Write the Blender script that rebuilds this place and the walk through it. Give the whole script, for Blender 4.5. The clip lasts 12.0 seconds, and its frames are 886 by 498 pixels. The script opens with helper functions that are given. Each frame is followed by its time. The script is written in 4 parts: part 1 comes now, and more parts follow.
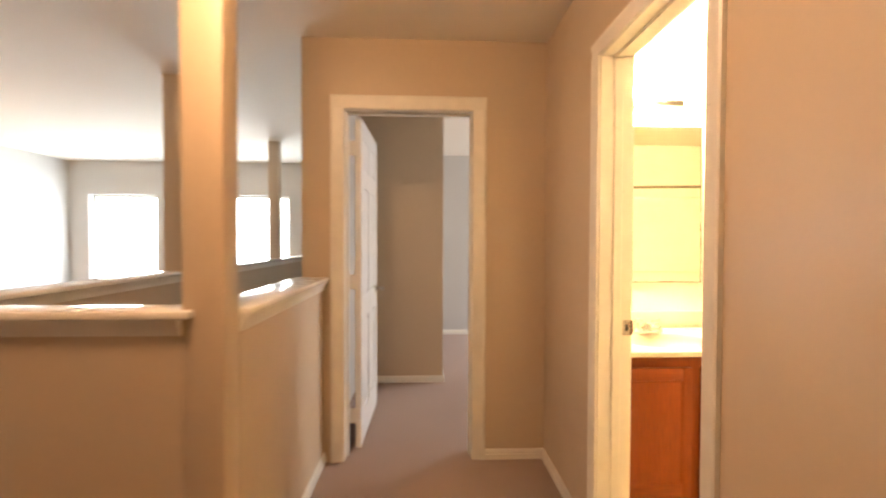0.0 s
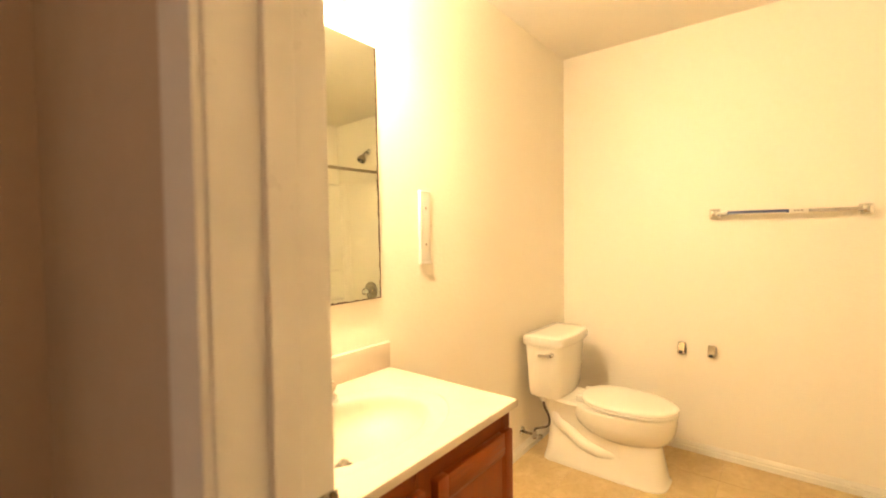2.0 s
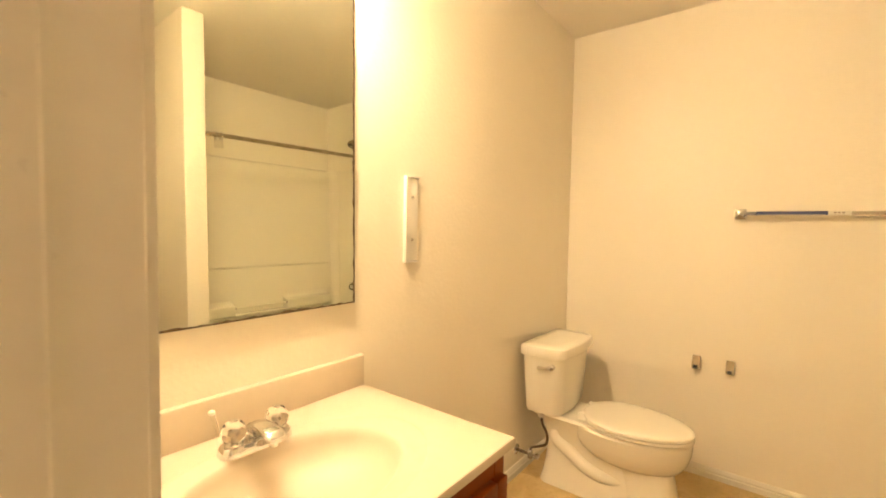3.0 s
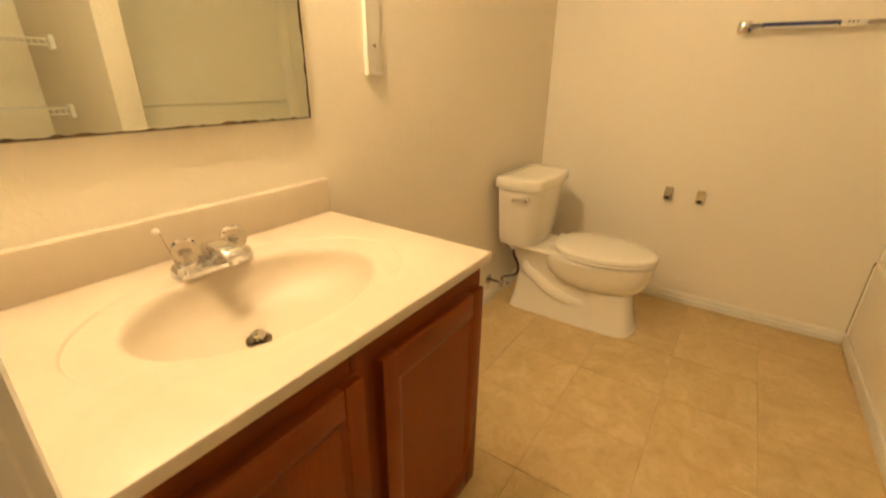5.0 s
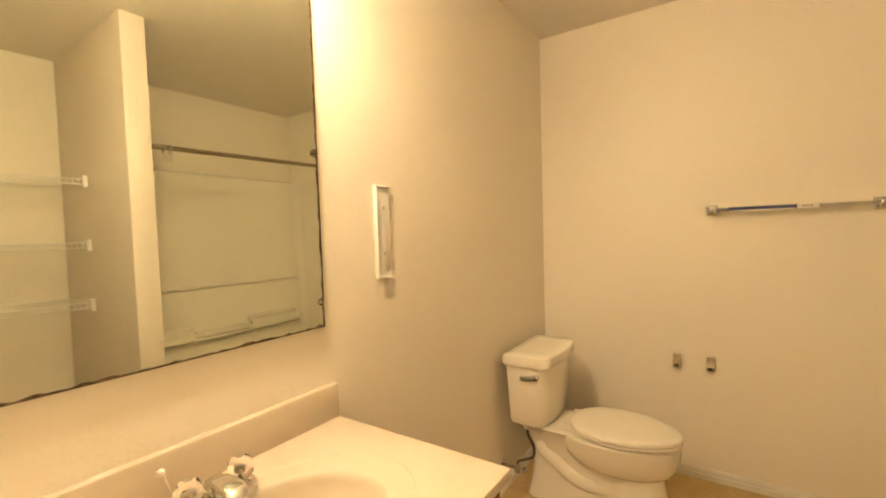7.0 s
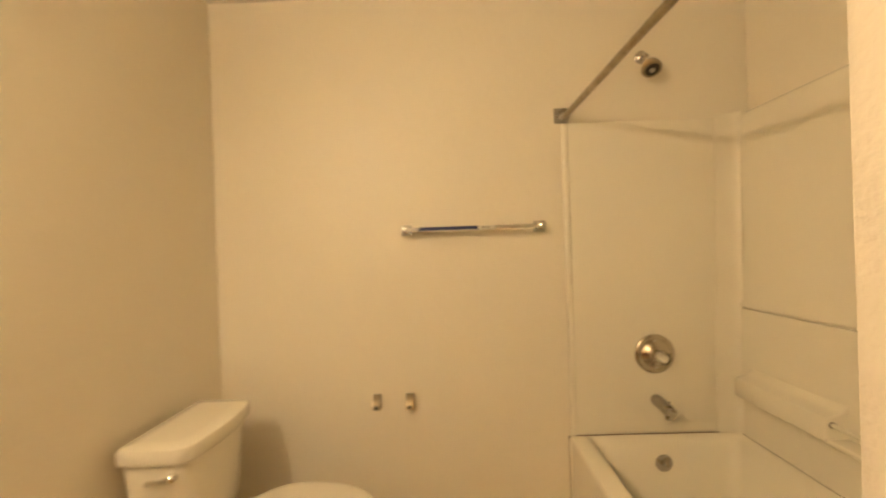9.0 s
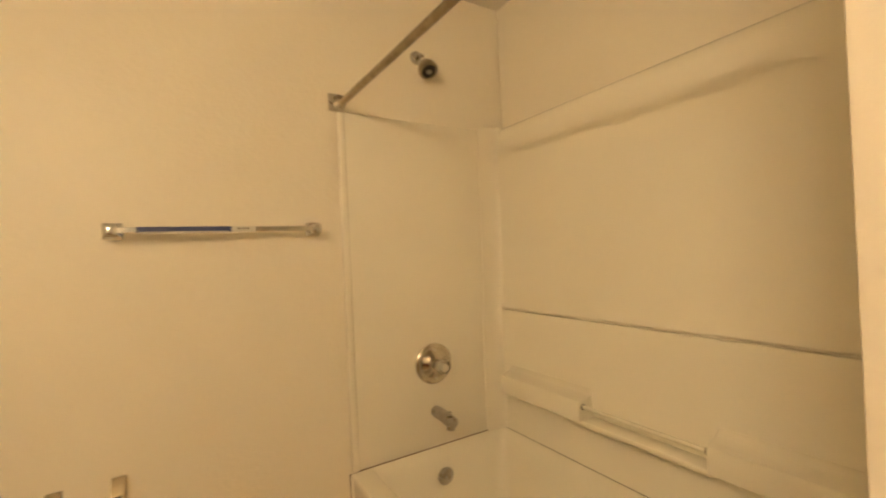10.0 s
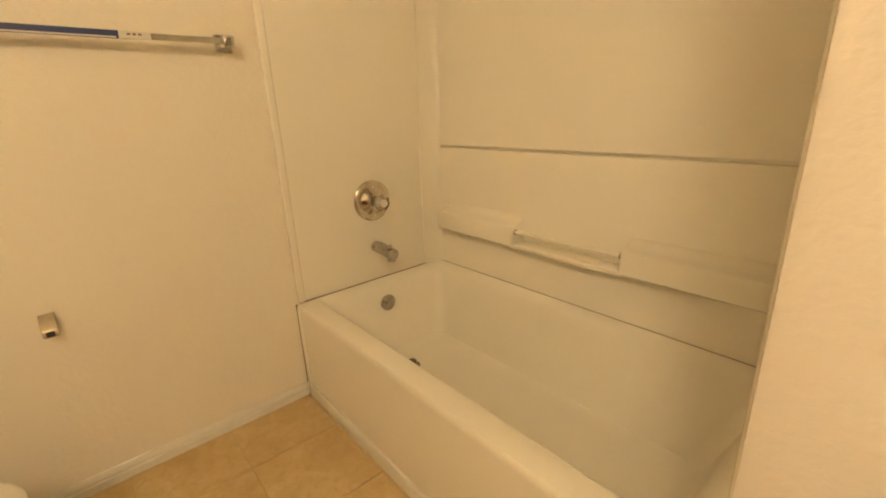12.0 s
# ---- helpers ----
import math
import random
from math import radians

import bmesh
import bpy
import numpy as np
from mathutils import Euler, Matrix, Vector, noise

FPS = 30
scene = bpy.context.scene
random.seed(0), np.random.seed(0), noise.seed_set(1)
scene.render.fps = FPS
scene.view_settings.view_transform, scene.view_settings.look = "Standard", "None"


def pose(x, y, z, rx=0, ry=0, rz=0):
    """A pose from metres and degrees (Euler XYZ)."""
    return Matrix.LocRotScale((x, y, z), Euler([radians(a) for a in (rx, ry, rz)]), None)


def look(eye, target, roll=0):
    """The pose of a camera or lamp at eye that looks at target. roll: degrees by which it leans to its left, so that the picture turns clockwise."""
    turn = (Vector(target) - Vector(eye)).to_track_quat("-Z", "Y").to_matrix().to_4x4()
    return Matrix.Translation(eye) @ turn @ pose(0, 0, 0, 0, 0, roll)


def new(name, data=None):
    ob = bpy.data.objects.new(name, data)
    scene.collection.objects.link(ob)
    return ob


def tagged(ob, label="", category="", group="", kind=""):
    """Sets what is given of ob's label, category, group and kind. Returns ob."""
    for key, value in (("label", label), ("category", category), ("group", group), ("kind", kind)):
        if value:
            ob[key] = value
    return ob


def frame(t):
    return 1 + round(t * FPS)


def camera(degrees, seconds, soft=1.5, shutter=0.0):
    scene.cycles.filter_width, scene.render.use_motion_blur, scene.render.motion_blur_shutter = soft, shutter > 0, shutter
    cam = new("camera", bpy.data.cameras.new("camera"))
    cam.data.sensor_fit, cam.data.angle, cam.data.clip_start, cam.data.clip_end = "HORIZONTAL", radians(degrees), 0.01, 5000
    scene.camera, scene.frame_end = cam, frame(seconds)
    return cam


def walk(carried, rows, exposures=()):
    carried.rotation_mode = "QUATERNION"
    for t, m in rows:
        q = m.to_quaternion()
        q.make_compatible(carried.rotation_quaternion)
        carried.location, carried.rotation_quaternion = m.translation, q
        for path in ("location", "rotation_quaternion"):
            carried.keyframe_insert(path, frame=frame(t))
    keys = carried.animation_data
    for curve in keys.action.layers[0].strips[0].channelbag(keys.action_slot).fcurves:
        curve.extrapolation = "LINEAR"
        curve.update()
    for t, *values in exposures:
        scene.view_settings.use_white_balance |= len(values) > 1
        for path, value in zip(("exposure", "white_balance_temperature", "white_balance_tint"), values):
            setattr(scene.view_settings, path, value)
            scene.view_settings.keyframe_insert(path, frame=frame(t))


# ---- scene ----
cam = camera(91.7, 12.0, soft=1.9, shutter=0.5)
PATH = [
    (0, (-0.033, 0.074, 1.288), (0.053, 2.072, 1.247), 0.2),
    (0.5, (0.028, 0.469, 1.284), (0.479, 2.418, 1.253), -0.6),
    (0.7, (0.057, 0.64, 1.296), (0.681, 2.54, 1.293), -0.1),
    (1, (0.166, 0.854, 1.306), (0.951, 2.694, 1.285), -1.0),
    (1.2, (0.247, 0.983, 1.292), (1.236, 2.722, 1.26), -1.0),
    (1.5, (0.325, 1.172, 1.287), (1.656, 2.665, 1.23), -2.3),
    (2, (0.493, 1.365, 1.274), (2.06, 2.606, 1.208), -0.7),
    (2.5, (0.644, 1.44, 1.274), (2.188, 2.71, 1.249), 0.6),
    (2.7, (0.681, 1.468, 1.28), (2.241, 2.719, 1.226), 0.9),
    (4.3, (0.788, 1.57, 1.239), (2.401, 2.724, 0.981), 0.7),
    (4.5, (0.794, 1.571, 1.219), (2.402, 2.684, 0.802), 1.2),
    (5, (0.8, 1.565, 1.155), (2.339, 2.601, 0.408), 0.9),
    (5.5, (0.796, 1.56, 1.139), (2.309, 2.575, 0.312), 0.6),
    (6, (0.8, 1.573, 1.172), (2.367, 2.625, 0.511), -0.5),
    (6.5, (0.793, 1.58, 1.272), (2.44, 2.697, 1.072), -1.0),
    (7, (0.787, 1.582, 1.297), (2.445, 2.699, 1.223), -1.6),
    (7.5, (0.822, 1.537, 1.304), (2.636, 2.377, 1.235), -1.7),
    (7.7, (0.85, 1.523, 1.301), (2.731, 2.199, 1.232), -1.5),
    (9.3, (1.484, 1.46, 1.279), (3.468, 1.209, 1.279), -1.1),
    (9.5, (1.557, 1.457, 1.268), (3.491, 0.948, 1.272), -0.4),
    (10, (1.672, 1.497, 1.267), (3.375, 0.449, 1.278), -2.6),
    (10.5, (1.698, 1.53, 1.248), (3.29, 0.32, 1.2), -2.0),
    (11, (1.696, 1.526, 1.231), (3.241, 0.265, 1.096), -1.2),
    (11.5, (1.701, 1.526, 1.165), (3.192, 0.278, 0.693), -1.5),
    (12, (1.706, 1.536, 1.143), (3.154, 0.3, 0.53), -2.3),
]
# seconds, stops, kelvin, tint
EXPOSURES = [
    (0.0, 2.03, 6500, 10), (0.5, 1.95, 6500, 10), (1.0, 1.58, 6500, 10), (1.5, 1.32, 6500, 10), (2.0, 0.98, 6500, 10), (2.5, 0.80, 6500, 10), (2.7, 0.70, 6500, 10),
    (4.3, 0.08, 6750, 10), (5.0, 0.06, 6950, 10), (5.5, 0.06, 7000, 10), (6.0, 0.05, 6850, 10), (6.5, 0.08, 6650, 10), (7.0, 0.07, 6500, 10), (7.5, 0.04, 6500, 10),
    (9.5, -0.11, 6450, 10), (10.0, -0.15, 6450, 10), (10.5, -0.11, 6400, 10), (11.0, 0.09, 6080, 10), (11.5, 0.07, 6150, 10), (12.0, 0.01, 6400, 10),
]
walk(cam, [(t, look(eye, target, roll)) for t, eye, target, roll in PATH], EXPOSURES)

# ---- daylight: overcast sky through the loft windows ----
SUN_EL, SUN_ROT = radians(48), radians(150)
world = bpy.data.worlds.new("sky")
scene.world = world
world.use_nodes = True
wn = world.node_tree
sky = wn.nodes.new("ShaderNodeTexSky")
sky.sky_type, sky.sun_disc, sky.sun_elevation, sky.sun_rotation = "NISHITA", False, SUN_EL, SUN_ROT
wn.nodes["Background"].inputs["Strength"].default_value = 0.15
wn.links.new(sky.outputs[0], wn.nodes["Background"].inputs["Color"])
sun = new("sun", bpy.data.lights.new("sun", "SUN"))
sun.data.energy, sun.data.angle, sun.data.color = 1.0, radians(10), (1, 0.95, 0.88)
sun.matrix_world = look((0, 0, 20), (3.0, 9.0, 0))


def window_light(eye, way, wide, high, watts, color=(0.80, 0.90, 1.0)):
    """The sky's light in a window opening."""
    ob = new("window_light", bpy.data.lights.new("window_light", "AREA"))
    ob.data.shape, ob.data.size, ob.data.size_y = "RECTANGLE", wide, high
    ob.data.energy, ob.data.color = watts, color
    ob.matrix_world = look(eye, Vector(eye) + Vector(way))


BULB, BULB_COLOR = 318.0, (1.0, 0.745, 0.445)
HALL_BULB, LOFT_BULB, HALL_COLOR = 25.0, 26.0, (1.0, 0.575, 0.305)
WINDOW_W, BED_W = 11.5, 26.0

# ---- materials ----


class Mat:
    """A node material with a few shorthands."""

    def __init__(self, name, rough=0.5, metal=0.0):
        self.m = bpy.data.materials.new(name)
        self.m.use_nodes = True
        self.t = self.m.node_tree
        self.b = self.t.nodes["Principled BSDF"]
        self.b.inputs["Roughness"].default_value, self.b.inputs["Metallic"].default_value = rough, metal
        self.co = self.t.nodes.new("ShaderNodeTexCoord").outputs["Object"]

    def node(self, kind, **inputs):
        n = self.t.nodes.new(kind)
        for k, v in inputs.items():
            self.put(n.inputs[k.replace("_", " ")], v)
        return n

    def put(self, socket, v):
        if isinstance(v, bpy.types.NodeSocket):
            self.t.links.new(v, socket)
        else:
            socket.default_value = v

    def scaled(self, sx, sy, sz):
        n = self.node("ShaderNodeMapping", Vector=self.co)
        n.inputs["Scale"].default_value = (sx, sy, sz)
        return n.outputs[0]

    def noise(self, scale, detail=4.0, rough=0.55, vec=None, distortion=0.0):
        return self.node("ShaderNodeTexNoise", Vector=vec or self.co, Scale=scale, Detail=detail, Roughness=rough, Distortion=distortion).outputs["Fac"]

    def ramp(self, fac, *stops):
        n = self.node("ShaderNodeValToRGB", Fac=fac)
        e = n.color_ramp.elements
        while len(e) < len(stops):
            e.new(0.5)
        for el, (p, c) in zip(e, stops):
            el.position, el.color = p, (*c, 1) if len(c) == 3 else c
        return n.outputs[0]

    def mix(self, a, b, fac):
        n = self.t.nodes.new("ShaderNodeMix")
        n.data_type = "RGBA"
        for i, v in ((0, fac), (6, a), (7, b)):
            self.put(n.inputs[i], (*v, 1) if isinstance(v, tuple) and len(v) == 3 else v)
        return n.outputs[2]

    def color(self, v):
        self.put(self.b.inputs["Base Color"], (*v, 1) if isinstance(v, tuple) and len(v) == 3 else v)
        return self

    def roughness(self, v):
        self.put(self.b.inputs["Roughness"], v)
        return self

    def bump(self, height, strength=0.3, distance=0.002):
        n = self.node("ShaderNodeBump", Height=height, Strength=strength, Distance=distance)
        self.put(self.b.inputs["Normal"], n.outputs[0])
        return self

    def gray(self, fac, a, b):
        return self.ramp(fac, (0.3, (a, a, a)), (0.7, (b, b, b)))


def drywall(name, c, dirt, relief=0.22, rough=0.36):
    """Painted drywall with a skip-trowel texture."""
    m = Mat(name, 0.55)
    m.color(m.mix(m.mix(c, dirt, m.gray(m.noise(1.7, 5), 0.0, 0.55)), c, m.gray(m.noise(35, 3), 0.4, 1.0)))
    patches = m.ramp(m.noise(52, 3, 0.5, m.scaled(1, 1, 1.25), 0.2), (0.42, (0, 0, 0)), (0.62, (1, 1, 1)))
    fine = m.noise(160, 2)
    h = m.node("ShaderNodeMath", **{})
    h.operation = "MULTIPLY_ADD"
    m.put(h.inputs[0], fine), m.put(h.inputs[1], 0.25), m.put(h.inputs[2], patches)
    m.bump(h.outputs[0], relief, 0.0016)
    m.roughness(m.gray(m.noise(6), rough, rough + 0.14))
    return m.m


M_BATHWALL = drywall("cream_drywall", (0.86, 0.80, 0.675), (0.82, 0.75, 0.61), 0.20)
# same cream paint, darkened: shade on the stub wall is put into its colour
M_STUBWALL = drywall("cream_skip_trowel_shaded", (0.77, 0.695, 0.595), (0.73, 0.65, 0.54), 0.30)
M_HALLWALL = drywall("tan_drywall", (0.56, 0.45, 0.32), (0.50, 0.40, 0.28), 0.10)
M_LOFTWALL = drywall("pale_drywall", (0.58, 0.57, 0.54), (0.53, 0.52, 0.49))
M_CEIL = drywall("ceiling_paint", (0.82, 0.77, 0.67), (0.78, 0.72, 0.61), 0.22, 0.8)


def painted(name, c, rough=0.35):
    m = Mat(name, rough)
    m.color(m.mix(c, tuple(v * 0.86 for v in c), m.gray(m.noise(9, 6), 0.0, 0.7)))
    m.bump(m.noise(60, 3, 0.5, m.scaled(1, 1, 0.15)), 0.12, 0.001)
    m.roughness(m.gray(m.noise(20), rough - 0.08, rough + 0.12))
    return m.m


M_TRIM = painted("trim_paint", (0.80, 0.77, 0.685))
M_CAPPAINT = painted("cap_gloss_paint", (0.80, 0.77, 0.70), 0.15)
M_DOOR = painted("door_paint", (0.80, 0.80, 0.78), 0.4)


def glossy(name, c, rough, speck=0.02, bump=0.0):
    """A smooth moulded or glazed surface, faintly mottled, with a fine orange-peel relief."""
    m = Mat(name, rough)
    m.color(m.mix(c, tuple(v * (1 - speck) for v in c), m.ramp(m.noise(2.5, 2), (0.2, (0, 0, 0)), (0.8, (1, 1, 1)))))
    m.bump(m.noise(140, 2), bump or 0.03, 0.0006)
    return m.m


M_PORCELAIN = glossy("porcelain", (0.85, 0.81, 0.70), 0.07)
M_SEAT = glossy("seat_plastic", (0.84, 0.80, 0.70), 0.25)
M_ACRYLIC = glossy("tub_acrylic", (0.90, 0.85, 0.725), 0.24, 0.03)
M_PLASTIC = glossy("white_plastic", (0.82, 0.80, 0.74), 0.32)
M_BLACK = glossy("black_rubber_and_hole_shade", (0.02, 0.02, 0.02), 0.5)
M_DARKGAP = glossy("dark_caulk", (0.20, 0.14, 0.085), 0.7)


def marble():
    m = Mat("cultured_marble", 0.28)
    veins = m.noise(3.2, 9, 0.62, None, 1.4)
    m.color(m.mix(m.ramp(veins, (0.30, (0.60, 0.517, 0.40)), (0.55, (0.625, 0.545, 0.432)), (0.8, (0.575, 0.485, 0.372))), (0.56, 0.45, 0.335), m.gray(m.noise(40, 4), 0.0, 0.12)))
    m.roughness(m.gray(m.noise(4), 0.36, 0.44))
    return m.m


M_MARBLE = marble()


def metal(name, c, rough):
    m = Mat(name, rough, 1.0)
    m.color(m.mix(c, tuple(v * 0.7 for v in c), m.gray(m.noise(25, 6), 0, 0.7)))
    m.roughness(m.gray(m.noise(40, 4), rough * 0.6, rough * 1.7))
    return m.m


M_CHROME = metal("chrome", (0.80, 0.80, 0.80), 0.09)
M_BRUSHED = metal("brushed_nickel", (0.52, 0.48, 0.42), 0.28)
M_TARNISH = metal("tarnished_brass", (0.43, 0.36, 0.25), 0.38)
M_WORN = metal("worn_chrome", (0.58, 0.53, 0.45), 0.12)
# strike plate lip only: darker than the plate to stand for shade on it
M_LIPSHADE = metal("shaded_lip_metal", (0.15, 0.10, 0.06), 0.34)
M_BRAID = metal("dark_braided_hose", (0.16, 0.13, 0.10), 0.45)
M_DARKMETAL = metal("blackened_chrome", (0.24, 0.20, 0.15), 0.25)


def oak(name, vertical=True):
    m = Mat(name, 0.4)
    v = m.scaled(1, 1, 0.07) if vertical else m.scaled(0.07, 1, 1)
    grain = m.noise(150, 5, 0.6, v, 0.35)
    broad = m.noise(9, 4, 0.6, v, 1.2)
    a = m.ramp(grain, (0.28, (0.165, 0.032, 0.0040)), (0.52, (0.225, 0.048, 0.0058)), (0.75, (0.26, 0.060, 0.0075)))
    m.color(m.mix(a, (0.165, 0.031, 0.0038), m.gray(broad, 0.0, 0.5)))
    m.bump(grain, 0.10, 0.0005)
    m.roughness(m.gray(grain, 0.36, 0.52))
    m.b.inputs["Specular IOR Level"].default_value = 0.28
    return m.m


M_OAK, M_OAK_H = oak("stained_oak"), oak("stained_oak_rail", False)
# near-black instead of oak: the toe-kick recess's shade is put into the colour
M_TOEKICK = glossy("toe_kick_painted_shade", (0.06, 0.03, 0.012), 0.6)


def vinyl():
    m = Mat("stone_pattern_vinyl", 0.36)
    info = m.t.nodes.new("ShaderNodeObjectInfo").outputs["Random"]
    off = m.node("ShaderNodeVectorMath")
    off.operation = "ADD"
    comb = m.t.nodes.new("ShaderNodeCombineXYZ")
    big = m.node("ShaderNodeMath")
    big.operation = "MULTIPLY"
    m.put(big.inputs[0], info), m.put(big.inputs[1], 37.0)
    m.put(comb.inputs[0], big.outputs[0]), m.put(comb.inputs[1], big.outputs[0])
    m.put(off.inputs[0], m.co), m.put(off.inputs[1], comb.outputs[0])
    v = off.outputs[0]
    cloud = m.noise(7, 7, 0.6, v, 0.8)
    spots = m.noise(34, 5, 0.6, v, 0.4)
    c = m.ramp(cloud, (0.30, (0.455, 0.32, 0.135)), (0.50, (0.545, 0.40, 0.185)), (0.70, (0.63, 0.485, 0.255)))
    c = m.mix(c, (0.40, 0.27, 0.105), m.ramp(spots, (0.48, (0, 0, 0)), (0.72, (0.55, 0.55, 0.55))))
    m.color(m.mix(c, (0.58, 0.43, 0.25), m.gray(info, 0.1, 0.2)))
    m.bump(spots, 0.12, 0.0008)
    m.roughness(m.gray(cloud, 0.30, 0.46))
    return m.m


M_VINYL = vinyl()
M_GROUT = glossy("vinyl_joint", (0.45, 0.315, 0.15), 0.45)


def carpet():
    m = Mat("beige_carpet", 0.95)
    f, b = m.noise(420, 3), m.noise(2.4, 5)
    c = m.ramp(f, (0.3, (0.26, 0.165, 0.12)), (0.7, (0.47, 0.33, 0.255)))
    m.color(m.mix(c, (0.31, 0.205, 0.15), m.gray(b, 0, 0.6)))
    h = m.node("ShaderNodeMath")
    h.operation = "ADD"
    m.put(h.inputs[0], f), m.put(h.inputs[1], m.noise(45, 3))
    m.bump(h.outputs[0], 0.8, 0.006)
    m.b.inputs["Sheen Weight"].default_value = 0.3
    return m.m


M_CARPET = carpet()


def mirror_mat():
    m = Mat("mirror_silver", 0.012, 1.0)
    m.color(m.mix((0.80, 0.84, 0.75), (0.76, 0.80, 0.70), m.gray(m.noise(4), 0, 1)))
    return m.m


M_MIRROR = mirror_mat()


def rust_edge():
    m = Mat("desilvered_edge", 0.6)
    m.color(m.ramp(m.noise(70, 6, 0.7), (0.35, (0.02, 0.012, 0.006)), (0.55, (0.10, 0.06, 0.03)), (0.75, (0.30, 0.22, 0.13))))
    return m.m


M_RUST = rust_edge()


def clear(name, c, rough=0.02, ior=1.45):
    m = Mat(name, rough)
    m.color(c)
    m.b.inputs["Transmission Weight"].default_value, m.b.inputs["IOR"].default_value = 1.0, ior
    return m.m


M_CLEAR = clear("clear_acrylic", (0.99, 0.985, 0.97), 0.06, 1.15)
M_GLASS = clear("window_glass", (0.97, 0.99, 1.0), 0.0)


def glow(name, c, strength):
    m = Mat(name, 0.4)
    m.color((0.9, 0.88, 0.82))
    m.b.inputs["Emission Color"].default_value, m.b.inputs["Emission Strength"].default_value = (*c, 1), strength
    return m.m


M_BULB = glow("lit_frosted_glass", BULB_COLOR, BULB)
M_HALLBULB = glow("lit_hall_glass", HALL_COLOR, HALL_BULB)
M_LOFTBULB = glow("lit_loft_glass", HALL_COLOR, LOFT_BULB)
M_LABEL_BLUE = glossy("blue_label", (0.030, 0.045, 0.14), 0.35)
M_LABEL_WHITE = glossy("paper_label", (0.72, 0.68, 0.60), 0.5)

# ---- mesh helpers ----


def finish(name, bm, material, parent=None, smooth=True, angle=35):
    """Links a bmesh as one mesh object; edges flatter than the angle are shaded smooth."""
    bmesh.ops.recalc_face_normals(bm, faces=bm.faces)
    me = bpy.data.meshes.new(name)
    if smooth:
        for f in bm.faces:
            f.smooth = True
        for e in bm.edges:
            if len(e.link_faces) == 2 and e.calc_face_angle(0) > radians(angle):
                e.smooth = False
    bm.to_mesh(me)
    bm.free()
    me.materials.append(material)
    ob = new(name, me)
    if parent:
        ob.parent = parent
    return ob


def part(name, bm, material, parent, label=""):
    ob = finish(name, bm, material, parent)
    return tagged(ob, label) if label else ob


def thing(name, label, category, group="", at=(0, 0, 0), rz=0):
    ob = new(name)
    ob.matrix_world = pose(*at, 0, 0, rz)
    return tagged(ob, label, category, group)


def structure(name, bm, material, label="", category="wall"):
    return tagged(finish(name, bm, material), label, category, kind="structure")


def box(x0, x1, y0, y1, z0, z1, bev=0.0, seg=2, bm=None):
    """A box, bevelled if asked, added to bm."""
    own = bmesh.new()
    bmesh.ops.create_cube(own, size=1)
    for v in own.verts:
        v.co = Vector(((x0 + x1) / 2 + v.co.x * (x1 - x0), (y0 + y1) / 2 + v.co.y * (y1 - y0), (z0 + z1) / 2 + v.co.z * (z1 - z0)))
    if bev:
        bmesh.ops.bevel(own, geom=own.edges[:], offset=bev, segments=seg, profile=0.5, affect="EDGES")
    return join(bm, own)


def join(bm, own):
    if bm is None:
        return own
    me = bpy.data.meshes.new("t")
    own.to_mesh(me)
    own.free()
    bm.from_mesh(me)
    bpy.data.meshes.remove(me)
    return bm


def rings(loops, closed=True, cap0=True, cap1=True, bm=None):
    """A skin over rings of points, all of one length."""
    bm = bm or bmesh.new()
    vs = [[bm.verts.new(p) for p in loop] for loop in loops]
    n = len(vs[0])
    for a, b in zip(vs, vs[1:]):
        for i in range(n if closed else n - 1):
            bm.faces.new((a[i], a[(i + 1) % n], b[(i + 1) % n], b[i]))
    if cap0:
        bm.faces.new(vs[0])
    if cap1:
        bm.faces.new(vs[-1])
    return bm


def lathe(profile, axis="z", at=(0, 0, 0), n=24, bm=None, cap0=True, cap1=True):
    """Turns a profile of (radius, height) about an axis through at."""
    def place(r, h, a):
        c, s = r * math.cos(a), r * math.sin(a)
        p = {"z": (c, s, h), "x": (h, c, s), "y": (c, h, s)}[axis]
        return Vector(p) + Vector(at)
    return rings([[place(max(r, 0.0004), h, 2 * math.pi * i / n) for i in range(n)] for r, h in profile], True, cap0, cap1, bm)


def tube(points, radius, n=10, bm=None):
    """A round tube along points."""
    pts = [Vector(p) for p in points]
    loops, up = [], None
    for i, p in enumerate(pts):
        d = (pts[min(i + 1, len(pts) - 1)] - pts[max(i - 1, 0)]).normalized()
        if up is None:
            up = d.orthogonal().normalized()
        up = (up - d * up.dot(d)).normalized()
        side = d.cross(up)
        r = radius[i] if isinstance(radius, (list, tuple)) else radius
        loops.append([p + r * (math.cos(2 * math.pi * k / n) * up + math.sin(2 * math.pi * k / n) * side) for k in range(n)])
    return rings(loops, True, True, True, bm)


def smooth_path(points, steps=6):
    """Catmull-Rom points through the given ones."""
    p = [Vector(q) for q in points]
    p = [2 * p[0] - p[1]] + p + [2 * p[-1] - p[-2]]
    out = []
    for a, b, c, d in zip(p, p[1:], p[2:], p[3:]):
        for k in range(steps):
            t = k / steps
            out.append(0.5 * (2 * b + (c - a) * t + (2 * a - 5 * b + 4 * c - d) * t * t + (3 * b - a - 3 * c + d) * t ** 3))
    return out + [p[-2]]


